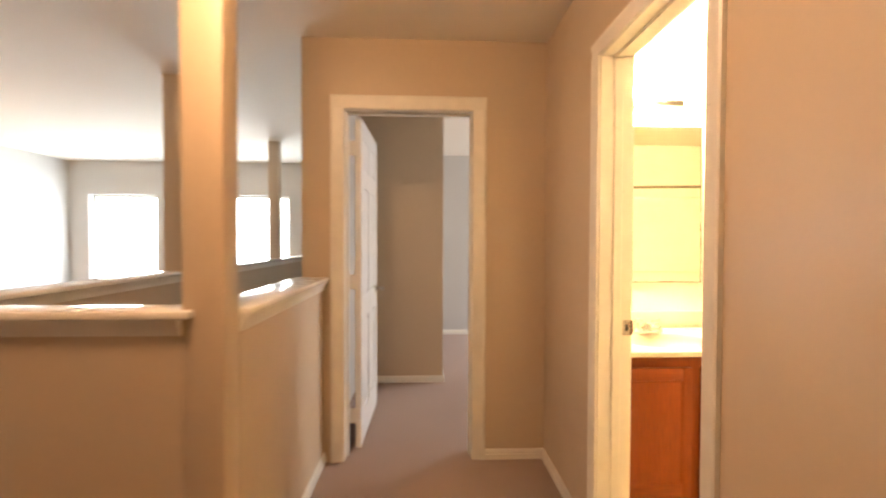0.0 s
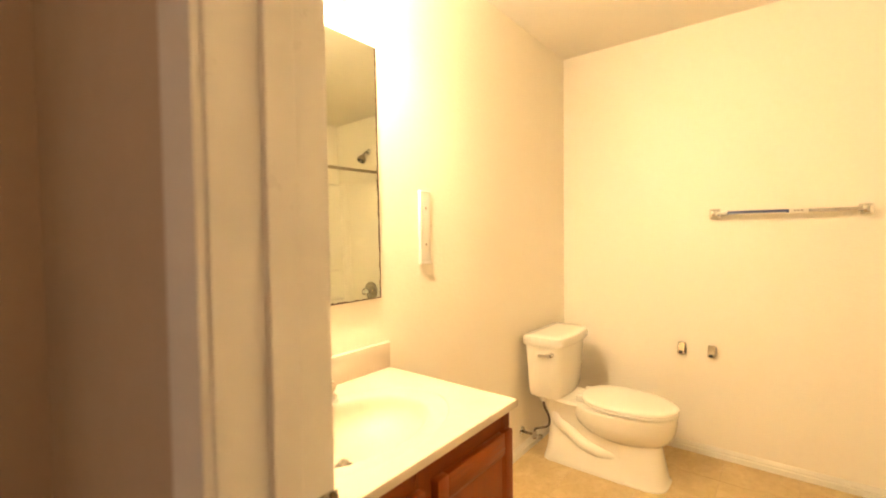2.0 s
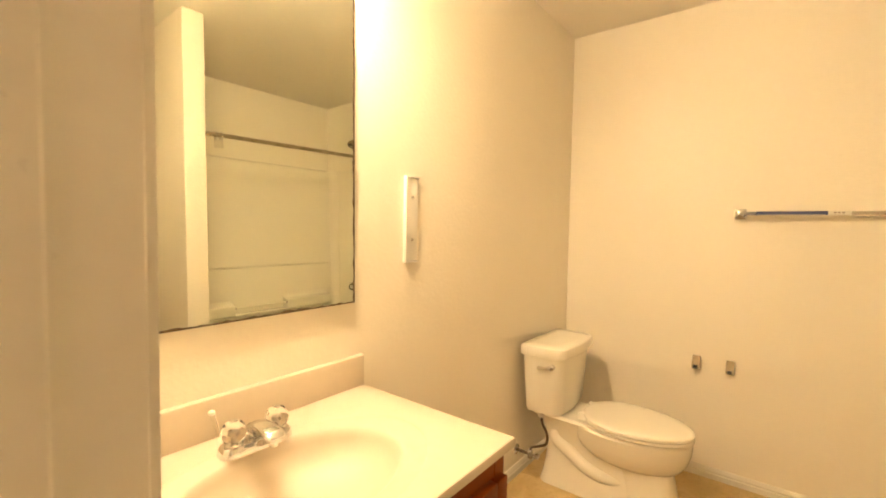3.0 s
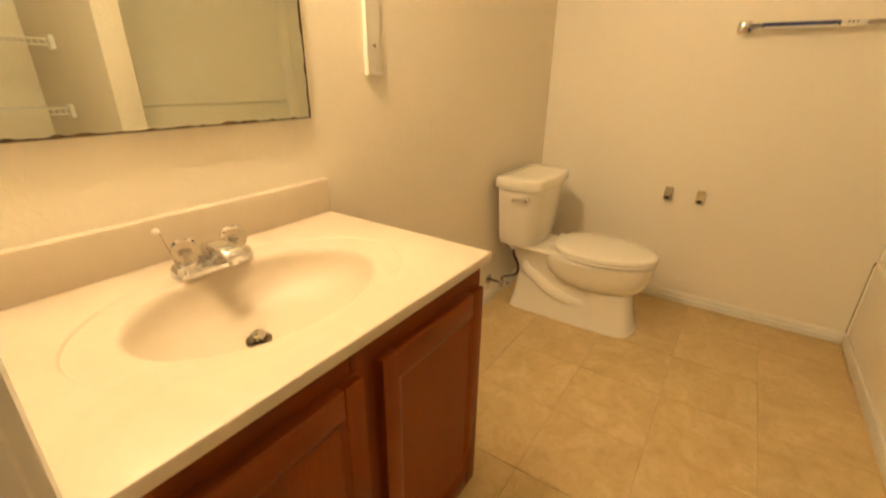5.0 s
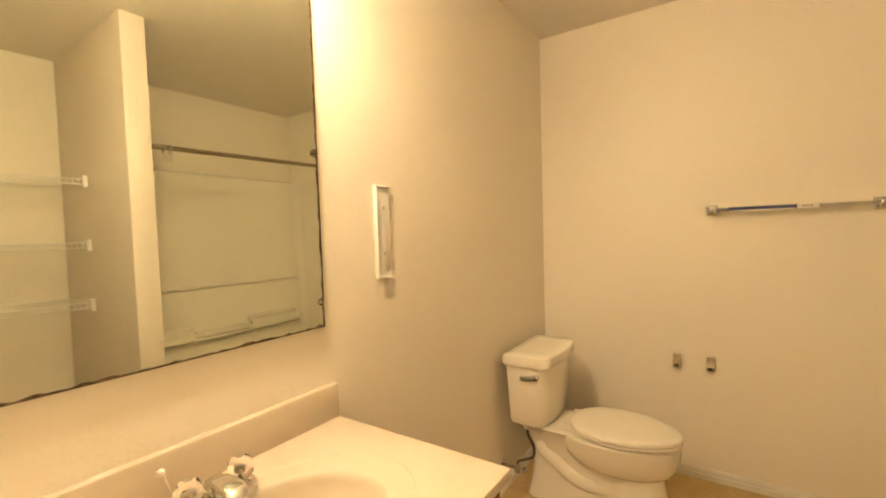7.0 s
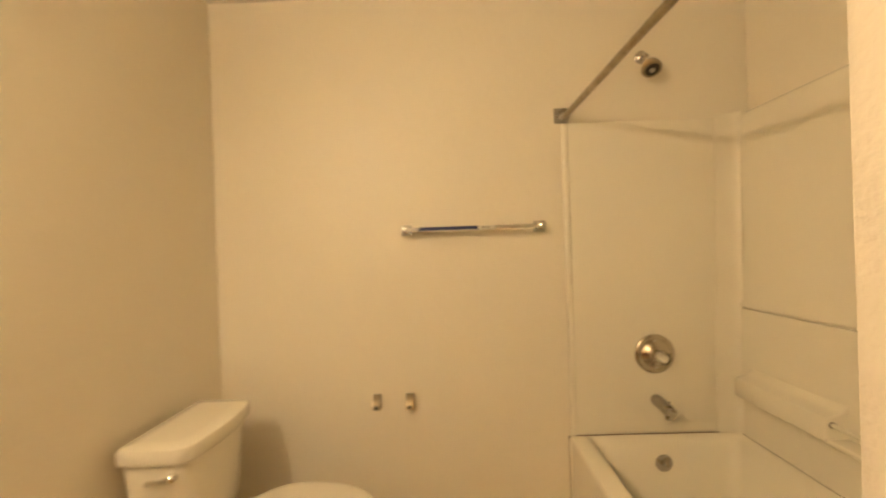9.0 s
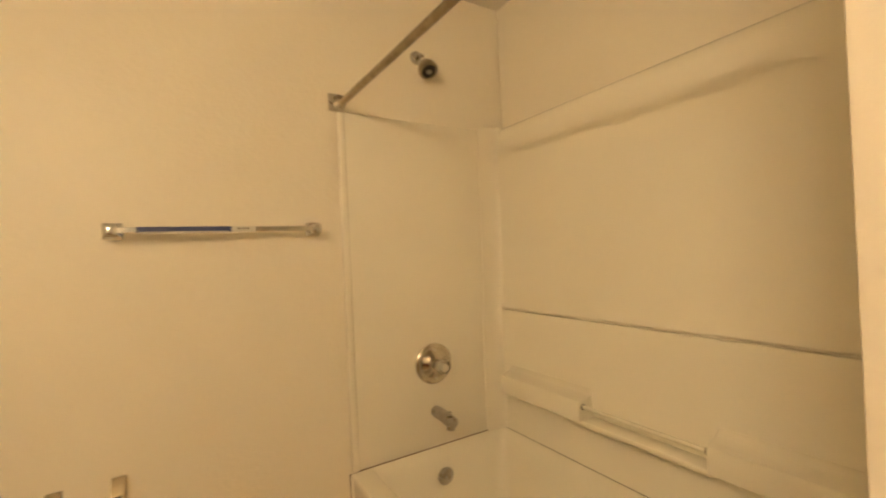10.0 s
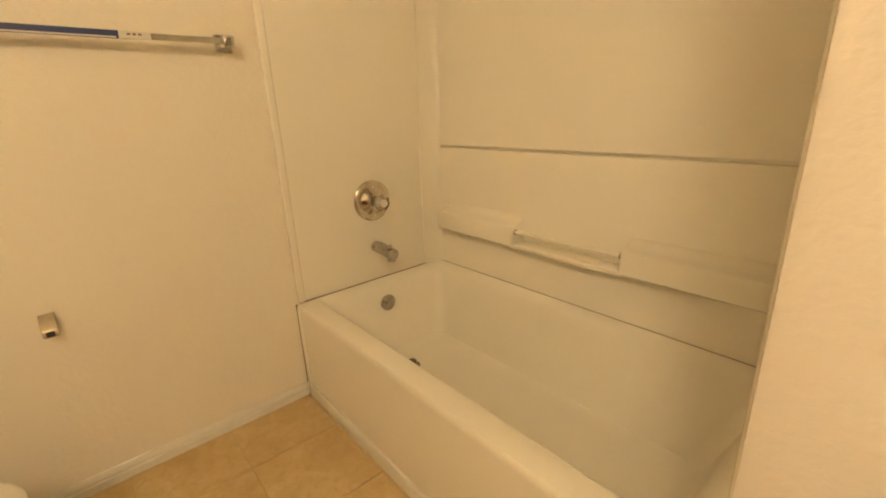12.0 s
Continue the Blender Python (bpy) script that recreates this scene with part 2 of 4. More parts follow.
def rrect(x0, x1, y0, y1, z, r, n=6):
    """A rounded rectangle of points at height z."""
    out = []
    for cx, cy, a0 in ((x1 - r, y1 - r, 0), (x0 + r, y1 - r, 90), (x0 + r, y0 + r, 180), (x1 - r, y0 + r, 270)):
        for k in range(n + 1):
            a = radians(a0 + 90 * k / n)
            out.append(Vector((cx + r * math.cos(a), cy + r * math.sin(a), z)))
    return out


def strip(profile, p0, p1, out, bm=None):
    """A moulding: profile of (outwards, height) drawn from p0 to p1; out is the way it faces."""
    o = Vector(out)
    return rings([[Vector(p) + o * a + Vector((0, 0, h)) for a, h in profile] for p in (p0, p1)], True, True, True, bm)


def jamb_strip(profile, p0, p1, out, inward, bm=None):
    """A casing board: profile of (outwards from the wall, across) drawn from p0 to p1."""
    o, w = Vector(out), Vector(inward)
    return rings([[Vector(p) + o * a + w * b for a, b in profile] for p in (p0, p1)], True, True, True, bm)


BASE = [(0.0, 0.0), (0.015, 0.0), (0.015, 0.030), (0.010, 0.033), (0.010, 0.036), (0.013, 0.039), (0.012, 0.046), (0.006, 0.055), (0.005, 0.058), (0.0, 0.059)]
CASING = [(0.0, 0.0), (0.009, 0.0), (0.011, 0.008), (0.011, 0.028), (0.016, 0.040), (0.017, 0.054), (0.013, 0.060), (0.0, 0.060)]

# ---- large structure ----
HX, BX = 0.676, 0.808          # hall face and bathroom face of the wall between
EX, NY, SY = 3.310, 2.540, 0.115
DY0, DY1, DZ = 1.130, 1.795, 2.035   # bathroom doorway
FY, FY2 = 2.573, 2.690         # hall end wall
FX0, FX1 = -0.492, 0.245       # bedroom doorway
CZ = 2.44
PX0, PX1, PY1 = 1.672, 1.783, 1.076   # stub wall at the foot of the tub


def walls():
    b = box(HX, BX, -2.6, DY0 - 0.02, 0, CZ)
    box(HX, BX, DY1 + 0.02, FY, 0, CZ, bm=b)
    box(HX, BX, DY0 - 0.02, DY1 + 0.02, DZ + 0.02, CZ, bm=b)
    structure("wall_hall_east", b, M_HALLWALL, "tan textured drywall with the bathroom doorway")
    # bathroom lining of the same wall, so that its paint can differ
    b = box(BX, BX + 0.004, SY, DY0 - 0.02, 0, CZ)
    box(BX, BX + 0.004, DY1 + 0.02, NY, 0, CZ, bm=b)
    box(BX, BX + 0.004, DY0 - 0.02, DY1 + 0.02, DZ + 0.02, CZ, bm=b)
    structure("wall_bath_west", b, M_BATHWALL, "cream textured drywall beside the bathroom doorway")
    structure("wall_north", box(BX + 0.004, EX + 0.12, NY, NY + 0.03, 0, CZ), M_BATHWALL, "cream textured drywall behind the vanity")
    structure("wall_east", box(EX, EX + 0.12, SY - 0.12, NY, 0, CZ), M_BATHWALL, "cream textured drywall behind the toilet and towel bar")
    structure("wall_south", box(BX, EX, SY - 0.12, SY, 0, CZ), M_BATHWALL, "cream drywall behind tub and linen closet")
    b = box(PX0, PX1, SY, PY1, 0, CZ, 0.006, 2)
    structure("wall_partition", b, M_STUBWALL, "cream textured stub wall at the foot of the tub")
    structure("ceiling_bath", box(BX, EX, SY, NY, CZ, CZ + 0.1), M_CEIL, "cream textured bathroom ceiling", "ceiling")
    # hall and bedroom
    b = box(-0.735, FX0 - 0.02, FY, FY2, 0, CZ)
    box(FX1 + 0.02, 3.72, FY, FY2, 0, CZ, bm=b)
    box(FX0 - 0.02, FX1 + 0.02, FY, FY2, DZ + 0.02, CZ, bm=b)
    structure("wall_hall_end", b, M_HALLWALL, "tan textured drywall round the bedroom doorway")
    structure("wall_hall_south", box(-5.6, HX, -2.72, -2.6, 0, CZ), M_HALLWALL, "plain tan wall behind the hall")
    structure("wall_bedroom_closet", box(-0.62, 0.135, 3.96, 4.30, 0, CZ, 0.004), M_HALLWALL, "tan wall facing the bedroom doorway")
    structure("wall_bedroom_far", box(-0.735, 3.6, 5.95, 6.37, 0, CZ), M_LOFTWALL, "pale far wall of the bedroom")
    b = box(3.6, 3.72, FY2, 4.5, 0, CZ)
    box(3.6, 3.72, 5.8, 6.37, 0, CZ, bm=b), box(3.6, 3.72, 4.5, 5.8, 0, 0.62, bm=b), box(3.6, 3.72, 4.5, 5.8, 1.95, CZ, bm=b)
    structure("wall_bedroom_east", b, M_LOFTWALL, "pale side wall of the bedroom")
    structure("wall_bedroom_west", box(-0.735, -0.62, FY2, 6.66, 0, CZ), M_LOFTWALL, "pale wall between bedroom and loft")
    structure("ceiling", box(-5.7, HX, -2.72, 7.1, CZ, CZ + 0.1), M_CEIL, "plain off-white hall and loft ceiling", "ceiling")
    structure("ceiling_bedroom", box(HX, 3.72, FY2, 7.1, CZ, CZ + 0.1), M_CEIL, "plain off-white bedroom ceiling", "ceiling")
    # loft room with three windows
    y0, y1 = 6.66, 6.80
    b = box(-5.27, -4.98, y0, y1, 0, CZ)
    box(-4.02, -3.03, y0, y1, 0, CZ, bm=b), box(-2.07, -0.735, y0, y1, 0, CZ, bm=b)
    for a, c in ((-4.98, -4.02), (-3.03, -2.07)):
        box(a, c, y0, y1, 1.95, CZ, bm=b), box(a, c, y0, y1, 0, 0.62, bm=b)
    structure("wall_loft_north", b, M_LOFTWALL, "pale grey loft wall with two windows")
    structure("wall_loft_west", box(-5.69, -5.27, -2.6, 6.8, 0, CZ), M_LOFTWALL, "pale blue-grey side wall of the loft")
    structure("floor", box(-5.7, HX, -2.72, 6.8, -0.12, 0), M_CARPET, "beige cut-pile carpet in the hall", "floor")
    structure("floor_bedroom", box(HX, 3.72, FY2, 6.8, -0.12, 0), M_CARPET, "beige cut-pile carpet in the bedroom", "floor")
    structure("threshold", box(HX, BX, DY0 - 0.02, DY1 + 0.02, -0.12, 0.003), M_CARPET, "beige carpet in the doorway", "floor")
    for a, c in ((-4.98, -4.02), (-3.03, -2.07)):
        window_light(((a + c) / 2, 6.72, 1.29), (0, -1, 0), c - a - 0.06, 1.26, WINDOW_W)
    window_light((3.66, 5.15, 1.29), (-1, 0, 0), 1.24, 1.26, BED_W, (0.96, 0.92, 0.94))


walls()
structure("ground", box(-400, 400, -400, 400, -3.2, -3.1), glossy("far_lawn", (0.55, 0.54, 0.50), 0.9, 0.1), "pale dry ground outside", "ground")


SKY_GLOW = glow("overcast_glow", (0.93, 0.97, 1.0), 3.0)
structure("backdrop", box(-14, 6, 12.0, 12.1, -3.1, 9), SKY_GLOW, "plain bright overcast sky outside the windows", "backdrop")


def floor_bath():
    """Sheet floor with a square stone pattern: each square a thin piece over the joint colour."""
    base = structure("floor_bath", box(BX, EX, SY, NY, -0.12, 0.0), M_GROUT, "tan stone-pattern vinyl floor of the bathroom", "floor")
    s, g = 0.318, 0.0017
    shared = {}
    xs, ys = [2.09 + s * k for k in range(-5, 5)], [1.29 + s * k for k in range(-5, 5)]
    for xa in xs:
        for ya in ys:
            x0, x1, y0, y1 = max(xa, BX), min(xa + s, EX), max(ya, SY), min(ya + s, NY)
            if x1 - x0 < 0.02 or y1 - y0 < 0.02:
                continue
            key = (round(x1 - x0, 3), round(y1 - y0, 3))
            if key not in shared:
                w, d = key
                bm = rings([rrect(g / 2, w - g / 2, g / 2, d - g / 2, z, 0.001, 1) for z in (0.0, 0.0024)] + [rrect(g, w - g, g, d - g, 0.003, 0.001, 1)], True, False, True)
                ob = finish("floor_tile", bm, M_VINYL, base, False)
                shared[key] = ob.data
            else:
                ob = new("floor_tile", shared[key])
                ob.parent = base
            ob.matrix_basis = Matrix.Translation((x0, y0, 0))


def door_frame(name, label, face0, face1, a0, a1, axis, wide=1.0, thin=1.0):
    """Jambs, stops and casings of a doorway. face0, face1: the two wall faces; a0, a1: the clear opening."""
    def P(f, a, z):
        return (f, a, z) if axis == "y" else (a, f, z)

    def B(f0, f1, c0, c1, z0, z1, bev=0.0015, bm=None):
        return box(f0, f1, c0, c1, z0, z1, bev, 1, bm) if axis == "y" else box(c0, c1, f0, f1, z0, z1, bev, 1, bm)
    casing = [(u, v * wide) for u, v in CASING]
    o = tagged(new(name), label, "door frame", kind="structure")
    part("jamb", B(face0, face1, a0 - 0.019, a0, 0, DZ), M_TRIM, o)
    part("jamb", B(face0, face1, a1, a1 + 0.019, 0, DZ), M_TRIM, o)
    part("head_jamb", B(face0, face1, a0 - 0.019, a1 + 0.019, DZ, DZ + 0.019), M_TRIM, o)
    mid = face0 + 0.055
    part("door_stop", B(mid, mid + 0.035, a0, a0 + 0.011, 0, DZ - 0.011), M_TRIM, o)
    part("door_stop", B(mid, mid + 0.035, a1 - 0.011, a1, 0, DZ - 0.011), M_TRIM, o)
    part("door_stop", B(mid, mid + 0.035, a0, a1, DZ - 0.011, DZ), M_TRIM, o)
    for f, way in ((face0, -1), (face1, 1)):
        out = Vector(P(way * (thin if way > 0 else 1.0), 0, 0))
        for a, w in ((a0 - 0.005, -1), (a1 + 0.005, 1)):
            part("casing", jamb_strip(casing, P(f, a, 0), P(f, a, DZ + 0.005), out, P(0, w, 0)), M_TRIM, o)
        part("casing", jamb_strip(casing, P(f, a0 - 0.005 - 0.06 * wide, DZ + 0.005), P(f, a1 + 0.005 + 0.06 * wide, DZ + 0.005), out, (0, 0, 1)), M_TRIM, o)
    return o


floor_bath()
FRAME_BATH = door_frame("door_frame", "white painted casing round the bathroom doorway", HX, BX + 0.004, DY0, DY1, "y", 1.0, 0.75)
FRAME_BED = door_frame("door_frame", "white painted casing round the bedroom doorway", FY, FY2, FX0, FX1, "x", 1.25)


def strike_plate():
    o = thing("strike_plate", "tarnished metal strike plate on the bathroom door jamb", "strike plate")
    x, y, z = 0.794, DY1, 0.933
    part("plate", box(x - 0.016, x + 0.016, y - 0.0025, y, z - 0.031, z + 0.031, 0.001, 1), M_BRUSHED, o)
    # no hole is cut: a black box stands for the shade inside it
    part("latch_hole", box(x - 0.007, x + 0.007, y - 0.0032, y - 0.001, z - 0.013, z + 0.013), M_BLACK, o)
    # rounded lip that curls round the edge of the jamb
    half = [(-0.031, 0.012), (-0.031, 0.018), (-0.028, 0.024), (-0.020, 0.029), (0.020, 0.029), (0.028, 0.024), (0.031, 0.018), (0.031, 0.012)]
    curl = lambda u: -0.0028 + 0.9 * max(0.0, u - 0.020)
    part("lip", rings([[Vector((x + u, y + curl(u) - k, z + w)) for w, u in half] for k in (0.0, 0.0022)]), M_LIPSHADE, o, "curled lip with its shade put into a dark colour")
    for dz in (-0.023, 0.023):
        part("screw", lathe([(0.0035, -0.0035), (0.0035, -0.002)], "y", (x, y, z + dz), 10), M_CHROME, o)


strike_plate()


def baseboards():
    runs = [((HX, -2.6, 0), (HX, DY0 - 0.066, 0), (-1, 0, 0)), ((HX, DY1 + 0.066, 0), (HX, FY, 0), (-1, 0, 0)),
            ((FX1 + 0.081, FY, 0), (HX, FY, 0), (0, -1, 0)),
            ((1.61, NY, 0), (EX, NY, 0), (0, -1, 0)), ((EX, 0.965, 0), (EX, NY, 0), (-1, 0, 0)),
            ((PX0, SY, 0), (PX0, PY1, 0), (-1, 0, 0)), ((PX0, PY1, 0), (PX1, PY1, 0), (0, 1, 0)),
            ((BX + 0.004, SY, 0), (PX0, SY, 0), (0, 1, 0)),
            ((-0.62, 3.96, 0), (0.135, 3.96, 0), (0, -1, 0)), ((0.135, 3.96, 0), (0.135, 4.30, 0), (1, 0, 0)), ((-0.6, 5.95, 0), (3.6, 5.95, 0), (0, -1, 0)),
            ((-0.615, 1.34, 0), (-0.615, FY, 0), (1, 0, 0)), ((-3.0, 1.34, 0), (-0.615, 1.34, 0), (0, -1, 0))]
    for p0, p1, out in runs:
        structure("baseboard", strip(BASE, p0, p1, out), M_TRIM, "white painted baseboard moulding", "baseboard")


baseboards()
CAP = [(-0.0, -0.070), (0.010, -0.070), (0.012, -0.048), (0.024, -0.030), (0.028, -0.018), (0.036, -0.016), (0.038, 0.0), (0.034, 0.004), (0.0, 0.004)]


def half_wall(name, x0, x1, y0, y1, label, faces, z=1.06):
    """A waist-high wall with a painted cap and a moulding under its edge."""
    o = structure(name, box(x0, x1, y0, y1, 0, z - 0.02), M_HALLWALL, label)
    part("cap", box(x0 - 0.036, x1 + 0.036, y0 - (0.036 if "s" in faces else 0), y1, z - 0.02, z + 0.004, 0.006), M_CAPPAINT, o, "white painted cap board")
    if "s" in faces:
        part("cap_moulding", strip(CAP[:5] + [(0.0, -0.018)], (x0, y0, z), (x1, y0, z), (0, -1, 0)), M_TRIM, o)
    if "e" in faces:
        part("cap_moulding", strip(CAP[:5] + [(0.0, -0.018)], (x1, y0, z), (x1, y1, z), (1, 0, 0)), M_TRIM, o)
    return o


def stair_side():
    half_wall("half_wall", -3.0, -0.735, 1.345, 1.45, "tan waist-high stair wall with white cap", "s", 1.080)
    half_wall("half_wall", -0.735, -0.615, 1.45, FY, "tan waist-high stair wall with white cap", "e", 1.069)
    half_wall("half_wall", -1.86, -1.745, 1.45, 6.6, "tan far stair wall with white cap", "e")
    structure("column", box(-0.735, -0.615, 1.345, 1.45, 0, CZ, 0.004), M_HALLWALL, "tan drywall column at the stair corner", "column")
    for y in (3.17, 5.2):
        structure("column", box(-1.86, -1.745, y, y + 0.11, 1.05, CZ, 0.004), M_HALLWALL, "tan drywall column on the far stair wall", "column")


stair_side()


def loft_window(x0, x1):
    o = tagged(new("window_1"), "white framed loft window, bright with daylight", "window", kind="structure")
    z0, z1, y = 0.62, 1.95, 6.73
    for a, b_, c, d in ((x0, x0 + 0.04, z0, z1), (x1 - 0.04, x1, z0, z1), (x0, x1, z0, z0 + 0.04), (x0, x1, z1 - 0.04, z1)):
        part("window_frame", box(a, b_, y, y + 0.05, c, d, 0.003, 1), M_TRIM, o)
    g = part("pane", box(x0 + 0.03, x1 - 0.03, y + 0.022, y + 0.027, z0 + 0.03, z1 - 0.03), M_GLASS, o)
    g.visible_shadow = False
    part("window_sill", box(x0 - 0.03, x1 + 0.03, 6.63, 6.74, z0 - 0.02, z0 + 0.005, 0.004, 1), M_TRIM, o)


loft_window(-4.98, -4.02)
loft_window(-3.03, -2.07)

# ---- bathroom things ----


def bath_light():
    o = thing("vanity_light", "lit chrome bar light with three globe bulbs above the mirror", "wall light")
    x, z, y = 1.215, 2.090, NY
    part("back_plate", box(x - 0.238, x + 0.238, y - 0.046, y, z - 0.030, z + 0.030, 0.006, 3), M_CHROME, o)
    part("plate_rib", box(x - 0.232, x + 0.232, y - 0.052, y - 0.040, z - 0.012, z + 0.012, 0.004, 2), M_CHROME, o)
    for dx in (-0.135, 0.0, 0.135):
        c = (x + dx, y, z)
        part("lamp_arm", tube([(x + dx, y - 0.046, z), (x + dx, y - 0.145, z)], 0.008, 12), M_CHROME, o)
        part("lamp_cup", lathe([(0.010, -0.138), (0.024, -0.144), (0.025, -0.160), (0.017, -0.166)], "y", c, 20), M_CHROME, o)
        prof = [(0.012, -0.163)] + [(0.040 * math.sin(radians(a)), -0.200 + 0.040 * math.cos(radians(a))) for a in range(22, 180, 12)]
        part("globe_bulb", lathe(prof, "y", c, 24), M_BULB, o, "glowing frosted globe bulb")


bath_light()


def mirror():
    x0, x1, z0, z1, y = 0.825, 1.587, 1.046, 1.955, NY
    o = thing("wall_mirror", "frameless wall mirror with a blackened, flaking edge", "mirror")
    def lean(bm):
        for v in bm.verts:
            v.co.y -= 0.0095 * (z1 - v.co.z) / (z1 - z0)
        return bm
    part("glass", lean(box(x0, x1, y - 0.006, y - 0.001, z0, z1, 0.0008, 1)), M_MIRROR, o)
    rnd = random.Random(4)
    # desilvered rim: an uneven dark band round the edge, a hair proud of the glass
    def band(p0, p1, inward, wmin, wmax, n):
        p0, p1, w = Vector(p0), Vector(p1), Vector(inward)
        a = [p0.lerp(p1, i / n) for i in range(n + 1)]
        k = [rnd.random() ** 3 for q in a]
        b = [q + w * (wmin + (wmax - wmin) * (k[i - 1] + 2 * k[i] + k[(i + 1) % len(k)]) / 3) for i, q in enumerate(a)]
        return rings([a, b], False, False, False)
    yy = y - 0.0068
    part("edge_band", lean(band((x0, yy, z0), (x1, yy, z0), (0, 0, 1), 0.003, 0.0085, 110)), M_RUST, o, "blackened flaking silver edge")
    part("edge_band", lean(band((x1, yy, z0), (x1, yy, z1), (-1, 0, 0), 0.003, 0.008, 110)), M_RUST, o)


mirror()


def vanity():
    o = thing("vanity_cabinet", "reddish stained oak vanity cabinet with two panel doors", "cabinet")
    x0, x1, y0, z0, z1 = BX + 0.006, 1.610, 2.0, 0.09, 0.755
    b = box(x0, x0 + 0.016, y0 + 0.02, NY - 0.001, 0, z1, 0.001, 1)
    box(x1 - 0.016, x1, y0 + 0.02, NY - 0.017, z0, z1, 0.001, 1, b)
    box(x1 - 0.016, x1, y0 + 0.09, NY - 0.017, 0, z0, 0, 1, b)
    box(x0 + 0.016, x1 - 0.016, y0 + 0.02, NY - 0.02, z0, z0 + 0.016, 0, 1, b)
    part("body", b, M_OAK, o)
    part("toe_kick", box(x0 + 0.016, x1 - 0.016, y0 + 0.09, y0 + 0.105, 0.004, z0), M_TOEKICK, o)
    for a, c in ((x0, x0 + 0.045), (1.19, 1.25), (x1 - 0.042, x1)):
        part("face_stile", box(a, c, y0 + 0.004, y0 + 0.023, z0, z1 - 0.003, 0.001, 1), M_OAK, o)
    for c, d in ((z0, z0 + 0.04), (0.700, z1 - 0.003)):
        for a, e in ((x0 + 0.045, 1.19), (1.25, x1 - 0.042)):
            part("face_rail", box(a, e, y0 + 0.005, y0 + 0.022, c, d), M_OAK_H, o)
    for a, c in ((x0 + 0.028, 1.198), (1.243, x1 - 0.02)):
        d = part("door", box(a + 0.038, c - 0.038, y0 - 0.013, y0 - 0.004, z0 + 0.075, 0.706 - 0.055, 0.003, 1), M_OAK, o, "stained oak door with a framed flat panel")
        for s, e in ((a, a + 0.042), (c - 0.042, c)):
            part("door_stile", box(s, e, y0 - 0.019, y0 + 0.003, z0 + 0.02, 0.706, 0.003, 2), M_OAK, d)
        for s, e in ((z0 + 0.02, z0 + 0.078), (0.706 - 0.058, 0.706)):
            part("door_rail", box(a + 0.042, c - 0.042, y0 - 0.0187, y0 + 0.003, s, e, 0.003, 2), M_OAK_H, d)
        zt, zb, ya = 0.706 - 0.058, z0 + 0.078, y0 - 0.0125
        bm = rings([[Vector(p) + Vector((0, -u, 0)) + Vector((0, 0, -w)) for u, w in ((0, 0), (0.005, 0), (0, 0.012))] for p in ((a + 0.042, ya, zt), (c - 0.042, ya, zt))])
        rings([[Vector(p) + Vector((0, -u, w)) for u, w in ((0, 0), (0.005, 0), (0, 0.012))] for p in ((a + 0.042, ya, zb), (c - 0.042, ya, zb))], bm=bm)
        for px, sg in ((a + 0.042, 1), (c - 0.042, -1)):
            rings([[Vector(p) + Vector((sg * w, -u, 0)) for u, w in ((0, 0), (0.005, 0), (0, 0.012))] for p in ((px, ya, zb), (px, ya, zt))], bm=bm)
        part("panel_moulding", bm, M_OAK, d)


vanity()
SINK = (1.215, 2.245)


